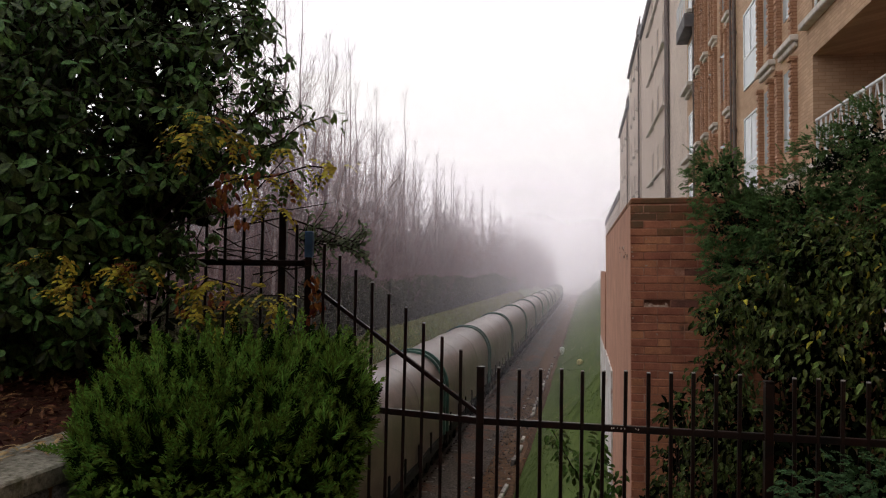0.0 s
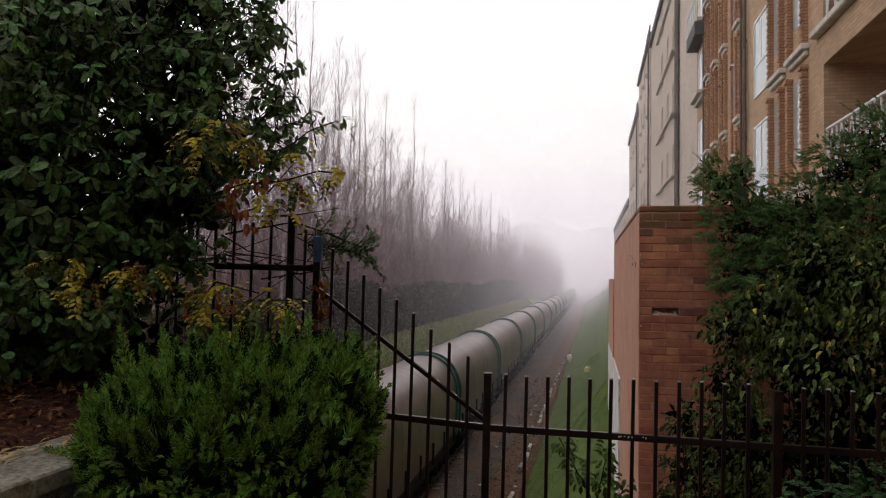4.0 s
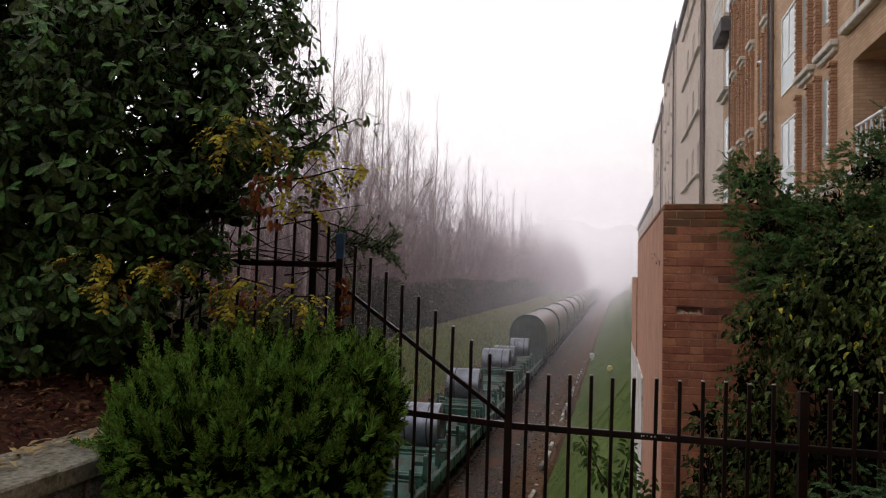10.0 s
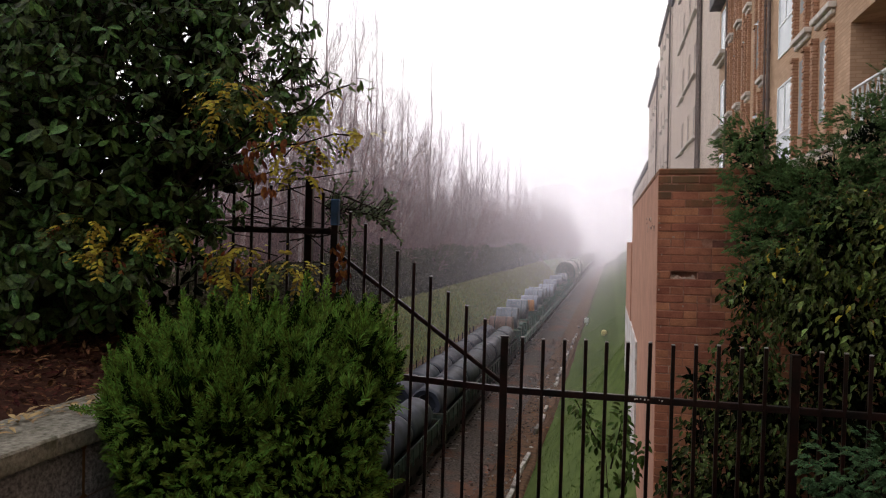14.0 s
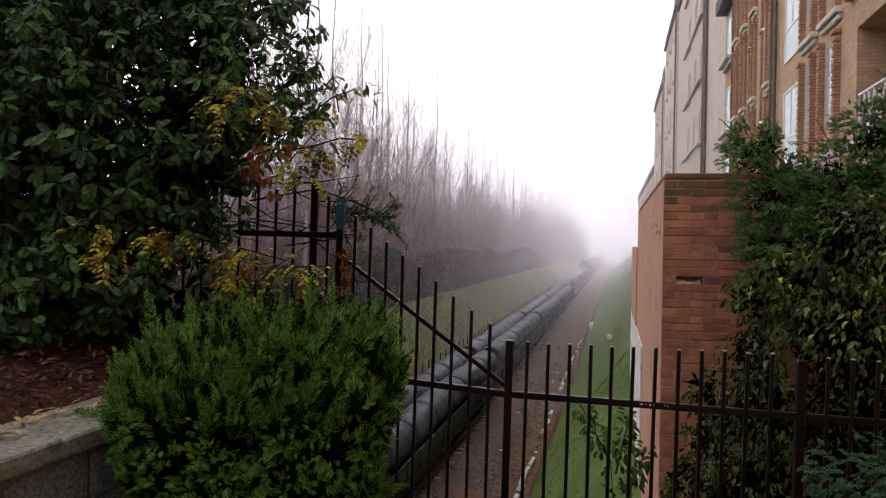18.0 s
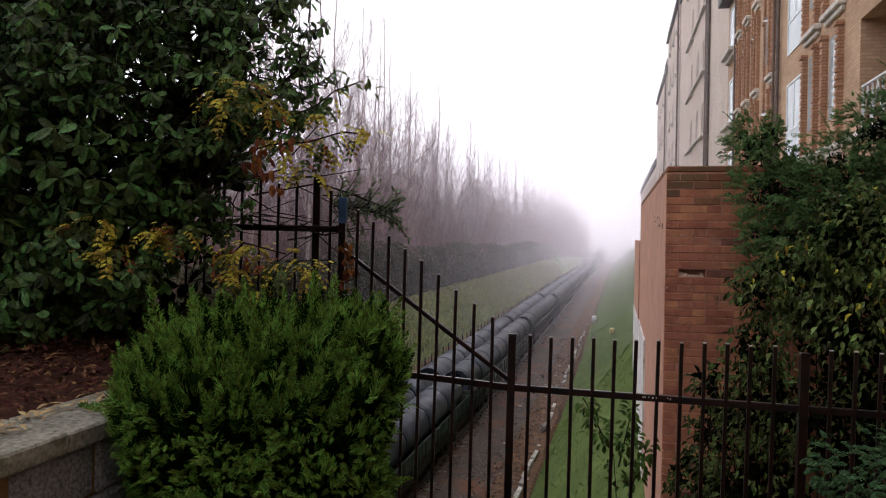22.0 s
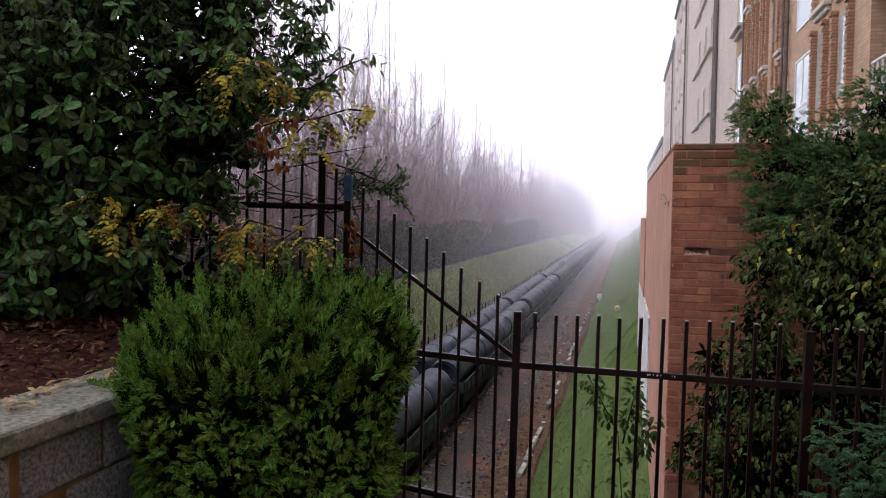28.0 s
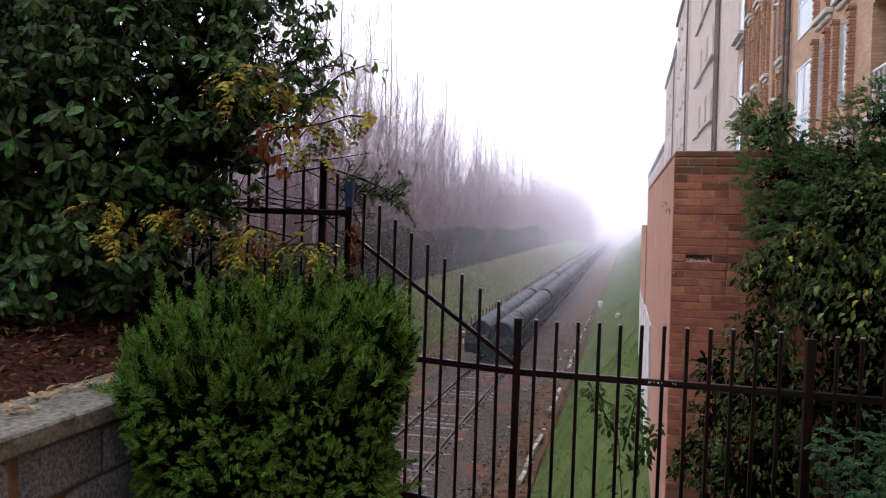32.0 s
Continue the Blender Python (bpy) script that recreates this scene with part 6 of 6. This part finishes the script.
def litter_bits():
    """Scraps that lie by the track."""
    m = Mesh()
    for k in range(5):
        m.add([(0.02 * k, 0, 0.05 * k), (0.10, 0.02, 0.08 + 0.05 * k), (0.14, 0.08, 0.3 + 0.02 * k), (-0.05, 0.05, 0.3 - 0.03 * k)], [(0, 1, 2, 3)])
    m.soft(-0.16, 0.16, -0.1, 0.1, 0.25, 0.62, 0.06)
    m.soft(-0.05, 0.09, -0.05, 0.05, 0.0, 0.3, 0.02)
    ob = tagged(part("plastic_bag", m, M_WHITE), "crumpled white plastic bag on the gravel edge", "litter")
    y = 68.0
    ob.matrix_basis = pose(-0.030 * y, y, RAIL_Z - 0.2, 0, 0, 20) @ Matrix.Scale(1.25, 4)
    m = Mesh()
    m.lathe([(0, 0), (0.13, 0.02), (0.17, 0.12), (0.15, 0.26), (0.06, 0.33), (0, 0.34)], 10)
    ob = tagged(part("yellow_ball", m, M_YBALL, smooth=True), "pale yellow scrap of rubbish in the grass", "litter")
    ob.matrix_basis = pose(-0.40, 52.0, ground_z(-0.40, 52.0) - 0.02) @ Matrix.Scale(1.2, 4)
    rnd = random.Random(47)
    for k in range(26):
        m = Mesh()
        s = rnd.uniform(0.04, 0.10)
        m.soft(-s, s, -s * 0.7, s * 0.7, 0, s * 0.6, s * 0.2)
        y = rnd.uniform(18, 62)
        x = rnd.choice((rnd.uniform(-5.0, -2.5), rnd.uniform(-3.4, -2.5)))
        ob = tagged(part("pale_stone", m, M_PALE), "pale loose stone beside the ballast", "stone", "pale stones by the track")
        ob.matrix_basis = pose(x, y, RAIL_Z - 0.27 + (0.08 if x < -3.7 else 0), 0, 0, rnd.uniform(0, 180))
    for k in range(160):
        y = rnd.uniform(16, 60)
        x = rnd.choice((rnd.uniform(-10.4, -9.2), rnd.uniform(-4.2, -2.4), rnd.uniform(-4.2, -2.4)))
        if k < 1:
            lit = Mesh()
        leaf(lit, Vector((x, y, (ground_z(x, y) if x < -9 else RAIL_Z - 0.26) + 0.06)), Vector((rnd.uniform(-1, 1), rnd.uniform(-1, 1), 0.1)), Vector((0, 0, 1)), 0.16, 0.06)
    tagged(part("orange_leaves", lit, M_RED), "orange fallen leaves along the track", "leaves", kind="stuff")


M_YBALL = material("yellow_scrap", (0.70, 0.62, 0.26), (0.5, 0.44, 0.2), scale=6, rough=0.6)
M_PALE = material("pale_stone", (0.45, 0.42, 0.39), (0.28, 0.26, 0.24), scale=9, rough=0.9, obj=0.3)


# ---- brick apartment block ----
FX = 4.4


def building():
    root = thing("apartment_building", "long brick apartment block of several storeys in mist", "building", at=pose(0, 0, 0, 0, 0, 0.29))
    S = 2.87
    rnd = random.Random(57)

    def wall(y0, y1, z0, z1, x=FX, depth=0.4, mat=M_FACADE, name="wall"):
        m = Mesh()
        m.box(x, x + depth, y0, y1, z0, z1)
        return part(name, m, mat, root)

    def window(y0, y1, z0, z1, x=FX, split=None, mat=M_WHITE):
        w = Mesh()
        t = 0.055
        xo, xi = x - 0.03, x + 0.05
        for xx in (xo, xi):
            w.v += [(xx, y0, z0), (xx, y1, z0), (xx, y1, z1), (xx, y0, z1), (xx, y0 + t, z0 + t), (xx, y1 - t, z0 + t), (xx, y1 - t, z1 - t), (xx, y0 + t, z1 - t)]
        for k in range(4):
            q = (k + 1) % 4
            w.f += [(k, 4 + k, 4 + q, q), (k, q, 8 + q, 8 + k), (4 + q, 4 + k, 12 + k, 12 + q)]
        win = part("window", w, mat, root)
        mid = (y0 + y1) / 2
        lo = split or z0
        g = Mesh()
        g.box(xo + 0.01, xi, mid - t / 2, mid + t / 2, lo + t / 2, z1 - t)
        part("mullion", g, mat, win)
        if split:
            g = Mesh()
            g.box(xo + 0.004, xi, y0 + t, y1 - t, split - t / 2, split + t / 2)
            part("transom", g, mat, win)
        g = Mesh()
        g.box(x - 0.010, x + 0.02, y0 + t, y1 - t, lo + t / 2, z1 - t)
        part("pane", g, M_GLASS, win)
        if split:
            g = Mesh()
            g.box(x - 0.012, x + 0.02, y0 + t, y1 - t, z0 + t, split - t / 2)
            part("panel", g, M_PANEL, win)
        return win

    def sill(y0, y1, z, x=FX, out=0.17, h=0.13, mat=M_SILL):
        m = Mesh()
        m.soft(x - out, x + 0.01, y0, y1, z - h, z, 0.02)
        m.soft(x - out * 0.5, x + 0.01, y0 + 0.06, y1 - 0.06, z - h * 1.9, z - h, 0.02)
        part("sill", m, mat, root)

    def fin(y, z0, z1, w=0.10, out=0.13, x=FX, mat=M_FIN):
        """A brick pilaster laid with every second course set back."""
        m = Mesh()
        n = max(4, int((z1 - z0) / 0.15))
        h = (z1 - z0) / n
        loops = []
        for k in range(n):
            for q, a in ((0.0, 0.0), (0.6, 0.0), (0.6, 0.02), (1.0, 0.02)):
                loops.append((z0 + (k + q) * h, a))
        loops += [(z1, -0.03), (z1 + 0.09, -0.03)]
        for z, a in loops:
            b = a * 0.6
            m.v += [(x + 0.01, y - w + b, z), (x - out + a, y - w + b, z), (x - out + a, y + w - b, z), (x + 0.01, y + w - b, z)]
        m.f = [(4 * k + i, 4 * k + 4 + i, 4 * k + 5 + i, 4 * k + 1 + i) for k in range(len(loops) - 1) for i in range(3)]
        e = 4 * (len(loops) - 1)
        m.f += [(0, 1, 2, 3), (e + 3, e + 2, e + 1, e)]
        part("pilaster", m, mat, root)

    def pipe(y, z0, z1, x=FX, r=0.055, mat=M_PIPE):
        m = Mesh()
        m.rod((x - 0.09, y, z0), (x - 0.09, y, z1), r, n=8)
        for z in [z0 + 1.4 * k for k in range(int((z1 - z0) / 1.4))]:
            m.rod((x - 0.09, y, z), (x - 0.09, y, z + 0.09), r * 1.3, n=8)
        part("downpipe", m, mat, root)

    def railing(y0, y1, z0, z1, x, mat=M_WHITE):
        """A white balcony railing with crossed bars."""
        m = Mesh()
        m.soft(x - 0.03, x + 0.03, y0, y1, z1 - 0.05, z1, 0.01)
        m.soft(x - 0.02, x + 0.02, y0, y1, z0, z0 + 0.04, 0.008)
        n = max(2, int((y1 - y0) / 0.55))
        for k in range(n + 1):
            y = y0 + (y1 - y0) * k / n
            m.box(x - 0.016, x + 0.016, y - 0.016, y + 0.016, z0, z1 - 0.02)
            if k < n:
                ye = y0 + (y1 - y0) * (k + 1) / n
                m.rod((x, y, z0 + 0.03), (x, (y + ye) / 2, z1 - 0.04), 0.013, n=5)
                m.rod((x, ye, z0 + 0.03), (x, (y + ye) / 2, z1 - 0.04), 0.013, n=5)
        part("railing", m, mat, root)

    # near block: storeys k, sill line at 4.88 + S * k
    lines = [4.88 + S * k for k in range(-3, 6)]
    wall(-6.0, 11.2, -3.4, 21.0)
    wall(15.75, 33.5, -3.4, 21.0)
    wall(33.5, 39.9, -3.4, 17.2, FX, 0.4, M_FACADE2)
    wall(11.2, 15.75, -3.4, 21.0, FX + 3.6)
    for s in (11.2, 15.75):
        m = Mesh()
        a = s - 0.30 if s < 12 else s
        m.box(FX + 0.4, FX + 3.6, a, a + 0.30, -3.4, 21.0)
        part("wall", m, M_FACADE, root)
    for z in lines:
        # recessed balconies
        m = Mesh()
        m.box(FX, FX + 3.6, 11.2, 15.75, z - 0.70, z - 0.05)
        part("balcony", m, M_FACADE, root)
        m = Mesh()
        m.soft(FX - 0.16, FX + 0.02, 11.2, 16.15, z - 0.10, z + 0.04, 0.02)
        part("ledge", m, M_SILL, root)
        railing(11.25, 15.7, z - 0.02 + 0.1, z + 0.93, FX + 0.05)
        window(12.0, 14.2, z, z + 2.0, FX + 3.56, None, M_PIPE)
        # pilasters between narrow windows
        for y in (16.9, 18.1, 18.8, 19.9):
            fin(y, z + 0.05, z + S - 0.50)
        for y0, y1 in ((17.15, 17.85), (19.03, 19.67)):
            m = Mesh()
            m.box(FX - 0.012, FX + 0.03, y0, y1, z + 0.6, z + S - 0.55)
            part("window", m, M_GLASS, root)
        sill(16.7, 18.15, z + 0.02)
        sill(18.6, 20.0, z + 0.02)
        # white window
        window(20.35, 22.0, z + 0.05, z + 2.15, FX, z + 0.90)
        # farther pilasters with short sills
        for y in (24.1, 26.6, 28.5, 30.3):
            sill(y - 0.42, y + 0.42, z + 0.02)
            fin(y - 0.28, z + 0.05, z + S - 0.45, 0.09, 0.11)
            fin(y + 0.28, z + 0.05, z + S - 0.45, 0.09, 0.11)
        for y in (25.3, 27.5, 29.4):
            m = Mesh()
            m.box(FX - 0.012, FX + 0.03, y - 0.4, y + 0.4, z + 0.5, z + 2.0)
            part("window", m, M_GLASS, root)
            fin(y, z - 0.9, z + S - 1.1, 0.10, 0.07)
        window(31.3, 32.9, z - 0.25, z + 1.55, FX, None)
        sill(31.0, 33.2, z - 0.30, out=0.34, h=0.16)
    pipe(22.95, -3, 20.5)
    pipe(23.5, -3, 20.5, r=0.03)
    pipe(30.95, -3, 20.5, r=0.05)
    # projecting balcony high on the near block
    for z in (9.55, 9.55 + S * 2):
        m = Mesh()
        m.soft(FX - 0.45, FX + 0.02, 30.9, 33.4, z, z + 0.55, 0.03)
        part("balcony", m, M_ROOF, root, "grey slab of a projecting balcony")
        railing(30.95, 33.35, z + 0.55, z + 1.4, FX - 0.42)
    pipe(39.9, -3, 17.2, FX - 0.02, 0.09, M_PIPE)
    # farther blocks in pale brick: start, end, wall top, plane, first ledge, storey
    for y0, y1, top, x, base, rise in ((40.1, 57.4, 16.9, FX - 0.08, 5.58, 3.30), (57.6, 70.5, 17.3, FX - 0.16, 6.1, 3.15), (70.7, 86.0, 14.6, FX - 0.24, 6.1, 3.15), (86.2, 136.0, 8.0, FX - 0.30, 2.6, 3.0)):
        wall(y0, y1, -3.4, top, x, 0.5, M_FACADE2)
        m = Mesh()
        m.soft(x - 0.20, x + 0.6, y0, y1, top, top + 0.18, 0.04)
        m.soft(x - 0.08, x + 0.6, y0, y1, top + 0.18, top + 0.9, 0.05)
        part("roof_edge", m, M_ROOF, root)
        if top > 10:
            railing(y0 + 1, y0 + 5, top + 0.9, top + 1.8, x + 0.1, M_PIPE)
            pipe(y0 + 0.15, -3, top, x, 0.06)
        first = y0 < 41
        for z in [base + rise * i for i in range(-2, 5)]:
            if z > top - 1.2:
                continue
            spots = [y0 + 1.9, y0 + 5.0, y0 + 8.4] if first else [y0 + 2.0 + 3.6 * i for i in range(int((y1 - y0 - 2.0) / 3.6))]
            if first:
                # one long ledge under the windows of a storey, stepped at its ends
                m = Mesh()
                m.soft(x - 0.15, x + 0.01, y0 + 1.2, y0 + 11.6, z - 0.12, z, 0.02)
                m.soft(x - 0.20, x + 0.01, y0 + 1.0, y0 + 2.9, z - 0.22, z - 0.12, 0.02)
                m.soft(x - 0.20, x + 0.01, y0 + 7.7, y0 + 9.3, z - 0.22, z - 0.12, 0.02)
                part("ledge", m, M_SILL, root)
            for y in spots:
                if not first:
                    sill(y - 0.5, y + 0.5, z, x, 0.18, 0.13, M_SILL)
                m = Mesh()
                m.box(x - 0.012, x + 0.03, y - 0.36, y + 0.36, z + 0.02, z + 1.55)
                win = part("window", m, M_WINDOW_RECESS, root, "dull grey window, its dark recess given by colour")
                m = Mesh()
                m.box(x - 0.035, x + 0.0, y - 0.42, y - 0.36, z, z + 1.6)
                m.box(x - 0.035, x + 0.0, y + 0.36, y + 0.42, z, z + 1.6)
                m.box(x - 0.035, x + 0.0, y - 0.42, y + 0.42, z + 1.55, z + 1.62)
                for i in range(9):
                    m.box(x - 0.022, x + 0.0, y - 0.36, y + 0.36, z + 0.12 + 0.16 * i, z + 0.14 + 0.16 * i)
                part("frame", m, M_FACADE2, win)
    m = Mesh()
    m.soft(FX - 0.20, FX + 0.4, 33.5, 39.9, 17.2, 17.9, 0.05)
    part("roof_edge", m, M_ROOF, root)
    m = Mesh()
    m.box(FX + 0.42, FX + 12, -6, 85.9, 14.0, 14.5)
    part("roof", m, M_ROOF, root)


ground_things = (mist, pier, back_wall, fence, bed, conifer_bush, laurel, autumn_vine, cypress, climber, sprout, juniper, poplars, scrub, hedge, bank_grass, litter_bits, building)
for make in ground_things:
    make()
motions()
